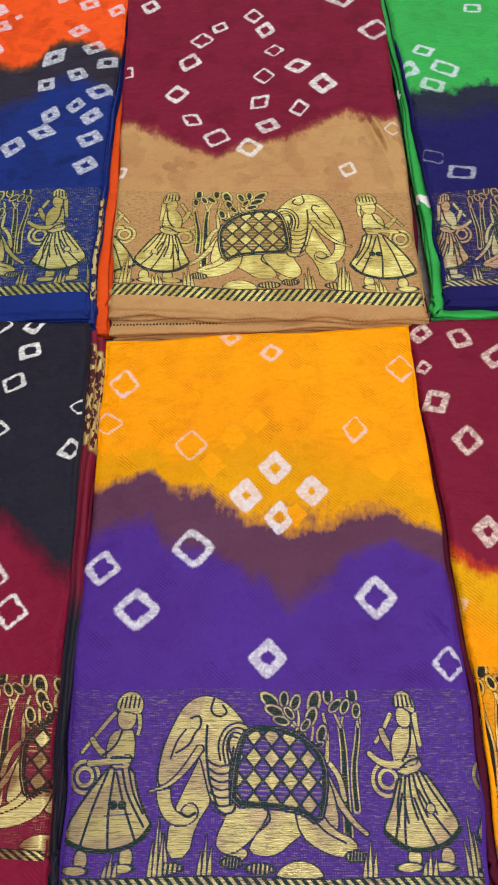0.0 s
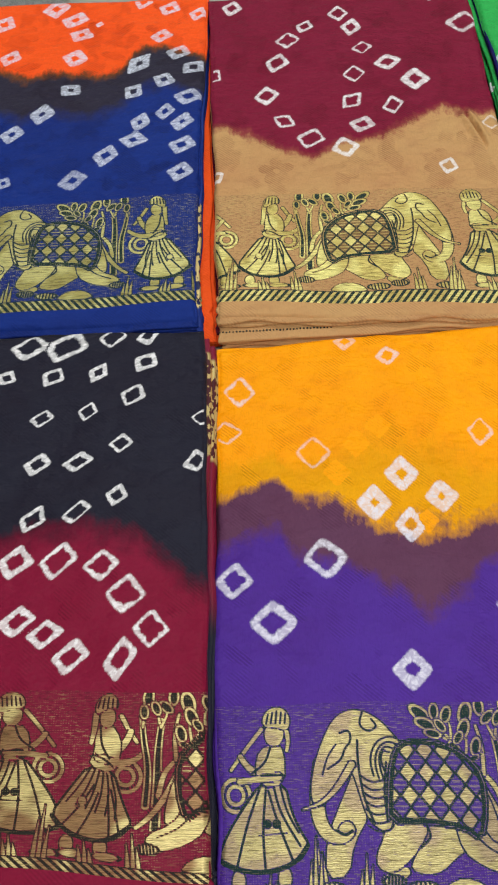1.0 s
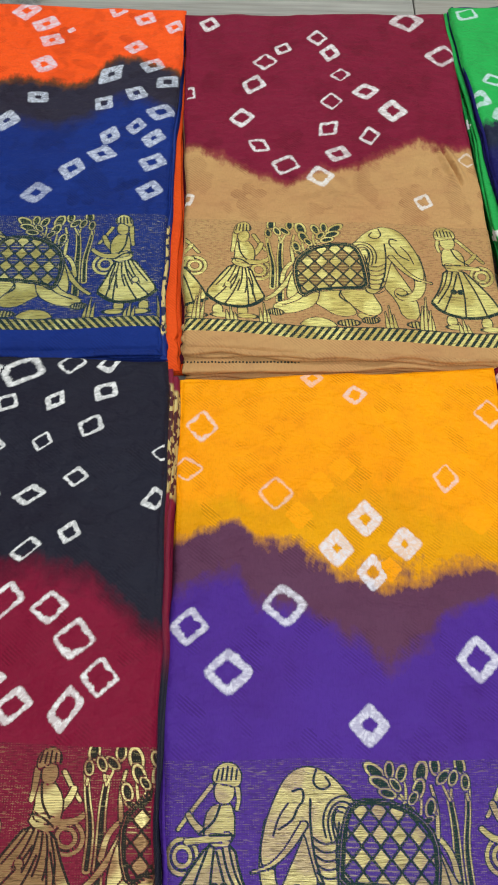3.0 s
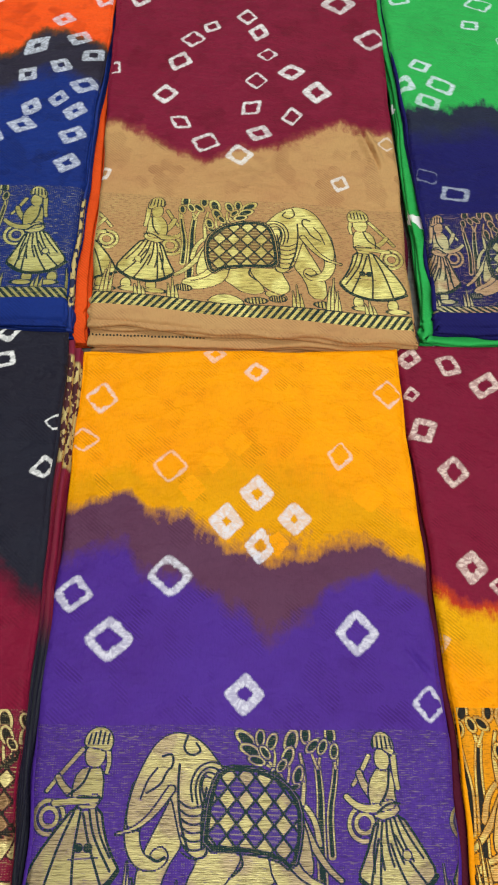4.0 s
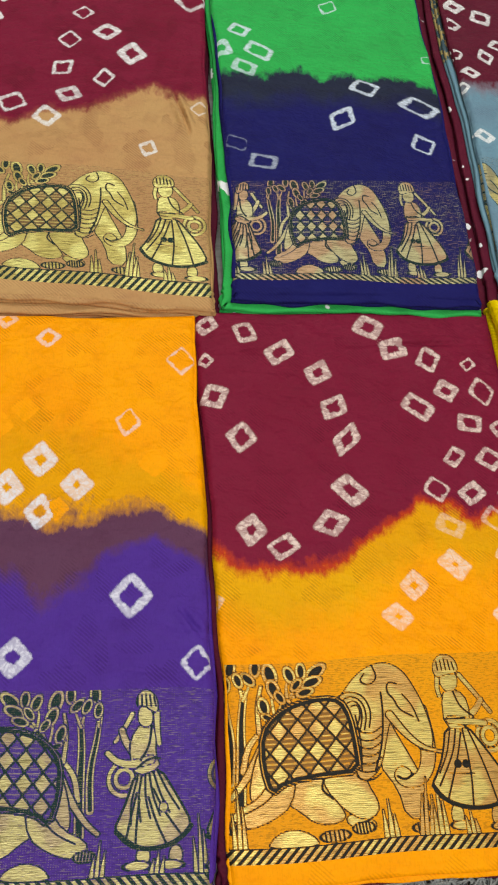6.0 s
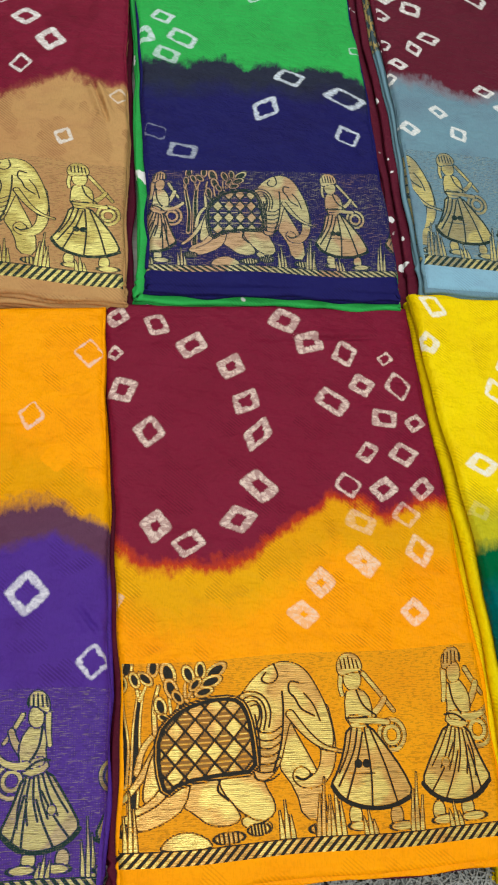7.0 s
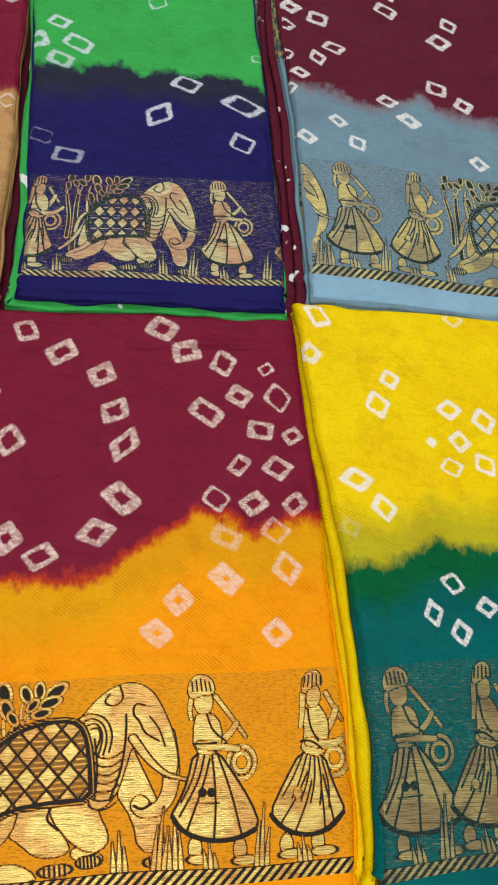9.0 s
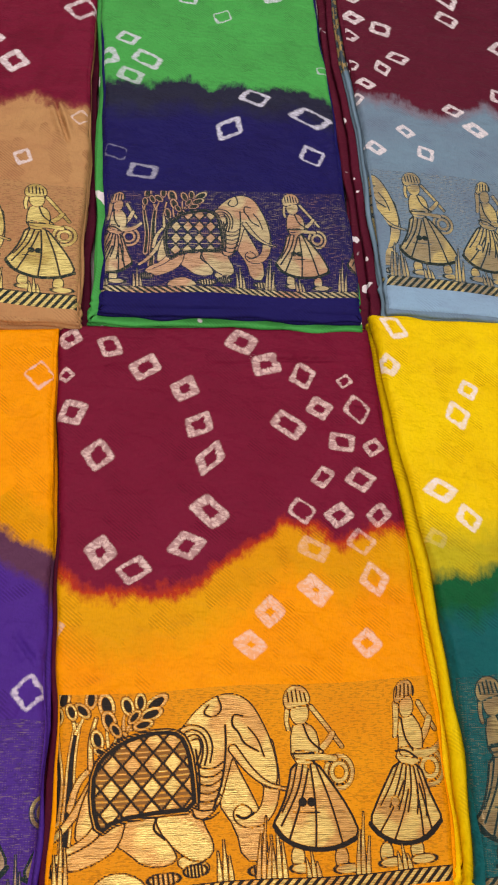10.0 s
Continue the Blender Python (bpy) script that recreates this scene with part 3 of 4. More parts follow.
# ---- folded layers under the face ----
def layer_mesh(name, panel, z0, z1, out, seed, bleed, wave=1.0, sag=0.0005):
    """One folded layer: a slab with a rounded rim. out: metres past the face at front left, front right, left back, left front, right back, right front, back."""
    fl, fr, lb, lf, rb, rf, bk = out
    rng = np.random.default_rng(seed)
    m = 46
    n = len(panel.lines) - 1.0
    t = np.linspace(0, 1, m, endpoint=False)
    loop = []
    for side in range(4):
        u = (t, np.ones(m), 1 - t, np.zeros(m))[side]
        v = (np.full(m, n), n * (1 - t), np.zeros(m), n * t)[side]
        x, y = panel.plan(u, v)
        yb, yf = panel.plan(u, np.zeros(m))[1], panel.plan(u, np.full(m, n))[1]
        f = np.clip((yb - y) / (yb - yf), 0, 1)
        left = (lb + (lf - lb) * f) * (1 - u) ** 6
        right = (rb + (rf - rb) * f) * u ** 6
        front = (fl + (fr - fl) * u) * f ** 12
        back = bk * (1 - f) ** 12
        loop.append(np.stack([x - left + right, y - front + back], -1))
    loop = np.concatenate(loop)
    k = len(loop)
    a = np.arange(k) / k * 6.2832
    wob = sum(rng.normal(0, 0.00028) * (wave if j < 15 else 1.0) * np.sin(j * a + rng.uniform(0, 6.28)) for j in range(3, 24))
    tangent = np.roll(loop, -1, 0) - np.roll(loop, 1, 0)
    tangent /= np.linalg.norm(tangent, axis=1)[:, None] + 1e-9
    normal = np.stack([tangent[:, 1], -tangent[:, 0]], -1)
    lift = sum(rng.normal(0, sag / 4) * np.sin(j * a + rng.uniform(0, 6.28)) for j in range(2, 14))
    bm = bmesh.new()
    half, mid = (z1 - z0) / 2, (z0 + z1) / 2
    rim = []
    for q in np.linspace(-90, 90, 9):
        c, s = math.cos(radians(q)), math.sin(radians(q))
        p = loop + normal * (wob + half * (c - 1))[:, None]
        rim.append([bm.verts.new((p[i, 0], p[i, 1], mid + half * s + lift[i] * (z0 > 0.002))) for i in range(k)])
    centre = loop.mean(0)
    for s in (0.93, 0.5):
        inner = centre + (loop - centre) * s
        rim.append([bm.verts.new((inner[i, 0], inner[i, 1], mid + half)) for i in range(k)])
    for r0, r1 in zip(rim, rim[1:]):
        for i in range(k):
            bm.faces.new((r0[i], r0[(i + 1) % k], r1[(i + 1) % k], r1[i])).smooth = True
    hub = bm.verts.new((centre[0], centre[1], mid + half))
    for i in range(k):
        bm.faces.new((rim[-1][i], rim[-1][(i + 1) % k], hub))
    me = bpy.data.meshes.new(name)
    bm.to_mesh(me)
    bm.free()
    co = np.array([v.co for v in me.vertices])
    bx, by = zip(*bleed)
    for key, value in (("dye", co[:, 1] - np.interp(co[:, 0], bx, by)), ("ring", np.full(len(co), -0.02)), ("across", np.full(len(co), 3.0))):
        a = me.attributes.new(key, "FLOAT", "POINT")
        a.data.foreach_set("value", value.astype(np.float32))
    return me


def folded_saree(label, lines, top, seed, face, edge, hem, rings, bleed, motifs, stripe, layers, style, creases=(), amp=0.003, figure=(0.019, 0.082), folds=0, wave=1.0, under=(), over=(), looks=None):
    """A saree folded to a flat pack, laid with its woven border to the front. under, over: the usual depth of the blended dyes before and behind
    the dye line, then (x, depth) along it."""
    rng = random.Random(seed)
    saree = tagged(new("folded_saree"), label, "saree", "folded sarees laid out in two rows")
    p = Panel(lines, top, seed, amp, creases)
    u, v = p.sheet(0, 1, 0.0016)
    x, y, z = p.raised(u, v)
    bx, by = zip(*bleed)
    dye = y - np.interp(x, bx, by)
    for sign, width in ((-1, under), (1, over)):
        if width:
            wx, wy = zip(*width[1:])
            dye = np.where(dye * sign > 0, dye * width[0] / np.interp(x, wx, wy), dye)
    marks = tie_marks(x, y, rings, seed, style, looks or {})
    part("dyed_face", grid_mesh("dyed_face", np.stack([x, y, z], -1), dict(marks, dye=dye, brocade=jacquard(x, y, seed, *figure))), face, saree)
    u, v = p.sheet(1, 3, 0.00062)
    x, y, z = p.raised(u, v)
    up = np.where(v < 2, 2 - v, (2 - v) * 0.085)
    gold, dark, cover = weave_border(x, up, stripe, motifs)
    part("woven_border", grid_mesh("woven_border", np.stack([x, y, z], -1), dict(gold=gold, dark=dark, cover=cover)), edge, saree, "metallic thread border woven with figures")
    u, v = p.sheet(3, 4, 0.0024)
    x, y, z = p.raised(u, v)
    part("hem", grid_mesh("hem", np.stack([x, y, z], -1), {}), hem, saree, "plain turned hem")
    z1 = top - 0.0022
    folds = folds or max(1, round(top / len(layers) / 0.0042))
    thick = (top - 0.0022) / (len(layers) * folds)
    for k, (material, out) in enumerate(layers):
        for j in range(folds):
            shift = [o + (0.0 if j == 0 else rng.uniform(-0.0025, 0.0008)) for o in out]
            part("fold_layer", layer_mesh("fold_layer", p, z1 - thick * 1.12, z1, shift, seed * 100 + k * 10 + j, bleed, wave), material or face, saree)
            z1 -= thick
    return saree


def flush(extra=0.0):
    return (extra,) * 7


# ---- the place: floor, walls, ceiling ----
def box_mesh(name, x0, y0, z0, x1, y1, z1, bevel=0.0):
    bm = bmesh.new()
    bmesh.ops.create_cube(bm, size=1.0)
    bmesh.ops.scale(bm, vec=(x1 - x0, y1 - y0, z1 - z0), verts=bm.verts)
    bmesh.ops.translate(bm, vec=((x0 + x1) / 2, (y0 + y1) / 2, (z0 + z1) / 2), verts=bm.verts)
    if bevel:
        bmesh.ops.bevel(bm, geom=list(bm.edges), offset=bevel, segments=2, affect="EDGES")
    me = bpy.data.meshes.new(name)
    bm.to_mesh(me)
    bm.free()
    return me


def wood_material():
    n = Nodes("greyed_wood")
    info = n.tree.nodes.new("ShaderNodeObjectInfo")
    grain = n.noise((7, 150, 60), 5, 0.62)
    broad = n.noise((2.2, 20, 8), 3, 0.55)
    colour = n.ramp(n.math("MULTIPLY_ADD", grain, 0.65, n.math("MULTIPLY", broad, 0.4)), [(0.3, rgb(96, 92, 92)), (0.5, rgb(150, 146, 144)), (0.72, rgb(184, 180, 178))])
    colour = n.mix(n.math("MULTIPLY", info.outputs["Random"], 0.45), colour, rgb(138, 116, 98))
    n.bump(grain, 0.3, 0.001)
    return n.set(Base_Color=colour, Roughness=0.5)


def plaster_material(name, colour):
    n = Nodes(name)
    n.bump(n.noise(60, 4), 0.2, 0.002)
    return n.set(Base_Color=n.mix(n.noise(2.5, 4), colour, n.mix(1.0, colour, (0.88, 0.88, 0.86, 1), "MULTIPLY")), Roughness=0.8)


WOOD = wood_material()
WALL = plaster_material("painted_plaster", rgb(226, 222, 214))
floor = tagged(new("floor", box_mesh("floor", -2.2, -1.9, -0.06, 2.4, 2.4, -0.012)), "grey wood-look plank floor", "floor", kind="structure")
floor.data.materials.append(plaster_material("floor_base", rgb(70, 66, 64)))
rng = random.Random(4)
y = -1.9
while y < 2.39:
    x = -2.2 - rng.uniform(0, 0.9)
    while x < 2.4:
        x1 = min(x + 1.25, 2.4)
        if x1 > -2.19:
            part("plank", box_mesh("plank", max(x, -2.2) + 0.0008, y + 0.0008, -0.012, x1 - 0.0008, min(y + 0.143, 2.4) - 0.0008, 0.0, 0.0008), WOOD, floor)
        x += 1.25
    y += 0.143
for name, b in dict(wall_north=(-2.2, 2.4, 0, 2.4, 2.5, 2.7), wall_south=(-2.2, -2.0, 0, 2.4, -1.9, 2.7), wall_west=(-2.3, -1.9, 0, -2.2, 2.4, 2.7), wall_east=(2.4, -1.9, 0, 2.5, 2.4, 2.7)).items():
    w = tagged(new(name, box_mesh(name, *b)), "plain off-white painted wall", "wall", kind="structure")
    w.data.materials.append(WALL)
ceiling = tagged(new("ceiling", box_mesh("ceiling", -2.3, -2.0, 2.7, 2.5, 2.5, 2.8)), "plain white ceiling", "ceiling", kind="structure")
ceiling.data.materials.append(WALL)

# ---- the sarees ----
HEM = {k: plain_cloth(k + "_cloth", C[k], i * 1.7) for i, k in enumerate(("purple", "beige", "blue", "crimson", "navy", "sky", "saffron", "teal", "green", "flame", "lemon", "black", "wine"))}
HEM["maroon_spotted"] = plain_cloth("maroon_spotted_cloth", C["dusk"], 9.0, 0.05)
HEM["green_spotted"] = plain_cloth("green_spotted_cloth", C["green"], 4.0, 0.075)


def gold_side_material(name, field, y0, y1, below, turn):
    """Folded edge where the woven border runs over between y0 and y1; in front of turn it takes the colour below."""
    n = Nodes(name)
    sep = n.tree.nodes.new("ShaderNodeSeparateXYZ")
    n.put(sep.inputs[0], n.pos)
    zone = n.math("MULTIPLY", n.step(sep.outputs[1], y0, y0 + 0.004), n.math("SUBTRACT", 1.0, n.step(sep.outputs[1], y1 - 0.004, y1)))
    marks = n.math("MULTIPLY", n.step(n.noise((220, 130, 220), 2, 0.5, 35), 0.47, 0.52), zone)
    field = n.mix(n.step(sep.outputs[1], turn - 0.02, turn + 0.02), below, field)
    colour = n.mix(marks, n.mix(n.math("MULTIPLY", zone, 0.7), field, PITCH), rgb(196, 172, 116))
    n.bump(n.noise(600, 2), 0.4, 0.0006)
    return n.set(Base_Color=colour, Roughness=0.5, Metallic=n.math("MULTIPLY", marks, 0.6), Specular_IOR_Level=0.2)


# black in front of y 0.14: the gap's shadow painted into the edge
GOLD_SIDE = gold_side_material("crimson_gold_edge_shaded", C["crimson"], 0.268, 0.372, C["black"], 0.14)
GOLD_SIDE_SLATE = gold_side_material("slate_gold_edge", C["slate"], 0.74, 0.86, C["slate"], 0.3)
GOLD_SIDE_BLUE = gold_side_material("blue_gold_edge", C["blue"], 0.43, 0.56, C["blue"], 0.3)

folded_saree(
    "amber and purple tie-dyed saree, gold border, folded flat on the floor",
    [(-0.143, 0.385, 0.140, 0.400), (-0.147, 0.071, 0.158, 0.070), (-0.143, -0.055, 0.158, -0.055), (-0.143, -0.066, 0.158, -0.066), (-0.143, -0.084, 0.158, -0.084)],
    0.034, 1,
    cloth_material("amber_purple_dye", [(-0.1, C["purple"]), (-0.05, C["purple"]), (-0.036, C["plum"]), (-0.007, C["plum"]), (0.005, C["olive"]), (0.025, C["olive"]), (0.05, C["amber"])], 1.0, rgb(230, 224, 240), 0.1, 0.4),
    border_material("purple_border", C["purple"], rgb(178, 163, 114), INK, 1.0, 0.34, rgb(160, 140, 110)), HEM["purple"],
    [(-.026, .386, .020, .5), (.011, .369, .021, .7), (-.123, .338, .029, .7), (.129, .352, .027, .6), (-.136, .298, .025, .6), (-.061, .277, .030, .55), (.084, .291, .024, .65), (.013, .255, .031, .95), (-.012, .229, .030, 1), (.044, .233, .028, .9), (.016, .209, .028, 1), (-.056, .182, .035, 1), (-.130, .166, .030, 1), (-.100, .132, .036, 1), (.092, .141, .034, 1), (.005, .094, .030, 1), (.145, .089, .026, .9), (-.023, .284, .025, -.8), (-.003, .300, .023, -.8), (-.042, .257, .024, -.8), (.107, .253, .026, -.9), (.030, .212, .020, -.8)],
    [(-.144, .238), (-.120, .247), (-.094, .255), (-.078, .238), (-.049, .234), (-.024, .220), (-.005, .210), (.018, .200), (.047, .205), (.071, .215), (.109, .214), (.150, .197)],
    [("bell", -0.109, 1, 1.0), ("lattice", -0.004, 1, 1.0), ("pleated", 0.109, 1, 1.0), ("bell", 0.186, 1, 1.0)], 1,
    [(None, flush()), (None, flush(0.002)), (None, flush(-0.001)), (HEM["wine"], flush(0.002))],
    (45, 6, 1.0, 0.5),
    creases=[(0.128, 0.135, 0.150, 0.108, 0.003), (0.02, 0.083, 0.075, 0.087, 0.0009), (-0.14, 0.112, -0.04, 0.108, 0.0006)],
    under=(0.05, (-.145, .05), (-.11, .056), (-.085, .058), (-.06, .064), (-.03, .062), (0, .060), (.02, .072), (.05, .066), (.075, .046), (.11, .030), (.15, .036)),
    over=(0.05, (-.145, .035), (-.09, .028), (-.05, .052), (-.02, .085), (.01, .11), (.04, .105), (.08, .06), (.12, .045), (.15, .04)),
    looks={0: (.4, 40, 1.1), 2: (.72, 45, 1.0), 3: (.78, 45, .95), 4: (.74, 45, 1.0), 5: (.78, 45, 1.0), 6: (.72, 40, 1.0), 7: (.3, 45, 1.0), 8: (.22, 45, 1.0), 9: (.2, 45, 1.0), 10: (.38, 45, 1.05),
           11: (.58, 45, 1.0), 12: (.55, 38, 1.12), 13: (.5, 45, 1.0), 14: (.5, 45, 1.0), 15: (.36, 45, 1.0), 16: (.64, 40, 1.0), 17: (0, 45, 1), 18: (0, 45, 1), 19: (0, 45, 1), 20: (0, 45, 1), 21: (0, 45, 1)},
)
beige_saree = folded_saree(
    "maroon and beige tie-dyed saree, gold border, folded flat on the floor",
    [(-0.152, 0.857, 0.146, 0.870), (-0.146, 0.560, 0.155, 0.554), (-0.142, 0.444, 0.157, 0.431), (-0.143, 0.431, 0.157, 0.416), (-0.143, 0.413, 0.158, 0.402)],
    0.041, 2,
    cloth_material("maroon_beige_dye", [(-0.1, C["beige"]), (-0.008, C["beige"]), (0.0, C["rust"]), (0.007, C["maroon"]), (0.1, C["maroon"])], 2.0, floral=0.42),
    border_material("beige_border", C["beige"], rgb(226, 214, 136), INK, 2.0, 0.3, rgb(196, 178, 104), rgb(120, 92, 60)), HEM["beige"],
    [(-.125, .840, .024, 1), (.100, .852, .037, .8), (-.004, .820, .024, 1), (-.043, .802, .021, 1), (-.063, .780, .027, 1), (.009, .796, .026, 1), (.019, .762, .021, 1), (.135, .795, .036, .9), (-.076, .745, .028, 1), (.045, .738, .028, 1), (.007, .722, .025, 1), (-.089, .697, .027, 1), (.072, .709, .032, 1), (.002, .683, .025, 1), (.045, .673, .025, 1), (-.071, .659, .023, 1), (.011, .649, .026, .8), (-.044, .633, .029, .95), (-.009, .618, .029, .9), (.093, .585, .021, .85), (-.148, .732, .024, 1), (-.143, .585, .017, .8), (.144, .642, .020, .6)],
    [(-.152, .653), (-.109, .642), (-.071, .618), (-.045, .610), (-.011, .628), (.024, .632), (.071, .652), (.095, .665), (.119, .657), (.151, .658)],
    [("bell", -0.155, -1, 1.0), ("pleated", -0.090, -1, 1.0), ("lattice", 0.012, -1, 1.0), ("bell", 0.118, -1, 1.0)], -1,
    [(None, (0.004, 0.0, 0, 0, 0, 0, 0)), (HEM["beige"], (0.02, 0.001, 0, 0, 0, 0.002, 0)), (HEM["beige"], (0.022, 0.0, 0, -0.002, 0, 0.001, 0)), (HEM["wine"], (0.0, 0.0, 0.001, 0.003, 0.004, 0.009, 0)), (HEM["beige"], (0.0, 0.0, 0.002, 0.005, 0, 0, 0))],
    (30, 17, 1.12, 0.56),
    creases=[(0.116, 0.662, 0.136, 0.604, 0.008), (-0.02, 0.66, 0.01, 0.70, 0.0007)],
)
folded_saree(
    "orange and royal blue tie-dyed saree, gold border, folded flat",
    [(-0.445, 0.870, -0.152, 0.865), (-0.448, 0.558, -0.163, 0.564), (-0.450, 0.436, -0.163, 0.446), (-0.450, 0.423, -0.163, 0.435), (-0.450, 0.407, -0.160, 0.409)],
    0.041, 3,
    cloth_material("orange_blue_dye", [(-0.1, C["blue"]), (-0.072, C["blue"]), (-0.05, C["soot"]), (-0.008, C["soot"]), (0.001, C["umber"]), (0.009, C["flame"]), (0.1, C["flame"])], 3.0, rgb(222, 224, 244), 0.2, 0.5, floral=0.6),
    border_material("blue_border", C["blue"], rgb(214, 206, 138), INK, 3.0, 0.42, rgb(180, 170, 104)), HEM["blue"],
    [(-.332, .855, .032, 1), (-.198, .847, .026, 1), (-.164, .834, .023, 1), (-.391, .832, .029, 1), (-.308, .835, .030, 1), (-.279, .825, .010, 1), (-.299, .809, .027, .9), (-.206, .800, .024, .9), (-.378, .776, .026, 1), (-.304, .771, .029, 1), (-.186, .772, .027, 1), (-.230, .757, .030, 1), (-.169, .747, .026, 1), (-.201, .729, .024, 1), (-.305, .722, .025, 1), (-.235, .715, .023, 1), (-.174, .702, .029, .9), (-.334, .687, .029, 1), (-.199, .682, .023, .9), (-.226, .669, .025, 1), (-.180, .665, .026, 1), (-.364, .660, .027, 1), (-.232, .643, .027, 1), (-.180, .633, .028, 1)]
    + [(-.260, .622, .029, 1), (-.181, .596, .028, 1), (-.293, .590, .030, .7), (-.366, .592, .018, .8), (-.229, .861, .024, 1)],
    [(-.389, .758), (-.355, .737), (-.325, .748), (-.281, .739), (-.250, .751), (-.226, .776), (-.201, .782), (-.151, .759)],
    [("lattice", -0.309, 1, 1.0), ("pleated", -0.201, 1, 1.0), ("bell", -0.415, 1, 1.0)], 1,
    [(None, (0.006, 0.004, 0, 0, 0, 0, 0)), (GOLD_SIDE_BLUE, (0.009, 0.004, 0, 0, 0, 0.004, 0)), (HEM["blue"], (0.012, 0.008, 0, 0, 0, 0.004, 0)), (HEM["flame"], (0.004, 0.008, 0, 0, 0.001, 0.015, 0)), (HEM["flame"], (0.0, 0.006, 0, 0, 0.003, 0.021, 0)), (HEM["blue"], flush())],
    (28, 12, 1.25, 0.3),
    creases=[(-0.30, 0.60, -0.22, 0.575, 0.0007)],
)
folded_saree(
    "black and crimson tie-dyed saree, copper and gold border, folded flat",
    [(-0.455, 0.390, -0.152, 0.386), (-0.455, 0.085, -0.149, 0.078), (-0.452, -0.010, -0.145, -0.037), (-0.452, -0.018, -0.145, -0.043), (-0.452, -0.042, -0.145, -0.064)],
    0.066, 4,
    cloth_material("black_crimson_dye", [(-0.1, C["crimson"]), (-0.012, C["crimson"]), (0.004, C["wine"]), (0.014, C["black"]), (0.1, C["black"])], 4.0),
    border_material("crimson_border", C["crimson"], COPPER, PITCH, 4.0, 0.26, rgb(220, 200, 140)), HEM["crimson"],
    [(-.307, .374, .030, 1), (-.274, .373, .036, 1), (-.233, .380, .023, 1), (-.201, .382, .022, 1), (-.325, .344, .017, 1), (-.284, .343, .020, 1), (-.244, .345, .019, 1), (-.203, .354, .021, 1), (-.290, .303, .019, 1), (-.251, .308, .018, 1), (-.213, .322, .022, 1), (-.153, .299, .017, 1), (-.221, .277, .019, 1), (-.290, .261, .022, 1), (-.256, .262, .022, 1), (-.158, .259, .021, 1), (-.289, .213, .023, 1), (-.254, .218, .022, 1), (-.222, .231, .019, 1), (-.299, .178, .028, 1), (-.265, .178, .030, 1), (-.231, .174, .027, 1), (-.211, .151, .031, 1), (-.293, .132, .026, 1)]
    + [(-.271, .122, .025, 1), (-.191, .124, .027, 1), (-.250, .105, .027, 1), (-.213, .103, .028, 1)],
    [(-.311, .190), (-.286, .199), (-.246, .202), (-.206, .194), (-.184, .176), (-.162, .155), (-.150, .150)],
    [("bell", -0.340, -1, 1.0), ("bell", -0.281, -1, 1.0), ("pleated", -0.222, -1, 1.0), ("lattice", -0.118, -1, 1.0)], 1,
    [(None, flush()), (GOLD_SIDE, (0, 0, 0, 0, 0.004, -0.002, 0)), (GOLD_SIDE, (0, 0, 0, 0, 0.008, -0.001, 0)), (GOLD_SIDE, (0, 0, 0, 0, 0.009, 0.0, 0)), (HEM["black"], flush(-0.001))],
    (38, 9, 1.32, 0.62),
    looks={0: (.6, 30, 1.5), 1: (.6, 25, 1.6), 4: (.45, 15, 1.2), 5: (.6, 20, 1.35), 6: (.45, 25, 1.3), 7: (.5, 20, 1.4), 8: (.6, 35, 1.6), 9: (.6, 35, 1.3), 10: (.6, 25, 1.35), 12: (.6, 40, 1.25), 13: (.5, 35, 1.5), 14: (.5, 35, 1.6),
           16: (.55, 30, 1.5), 17: (.6, 42, 1.9), 18: (.5, 35, 1.2), 19: (.5, 35, 1.25), 20: (.6, 40, 1.5), 21: (.6, 45, 1.15), 22: (.65, 40, 1.1), 23: (.5, 40, 1.4), 24: (.5, 38, 1.4), 25: (.68, 40, 1.0), 26: (.5, 40, 1.5), 27: (.55, 55, 1.6)},
)
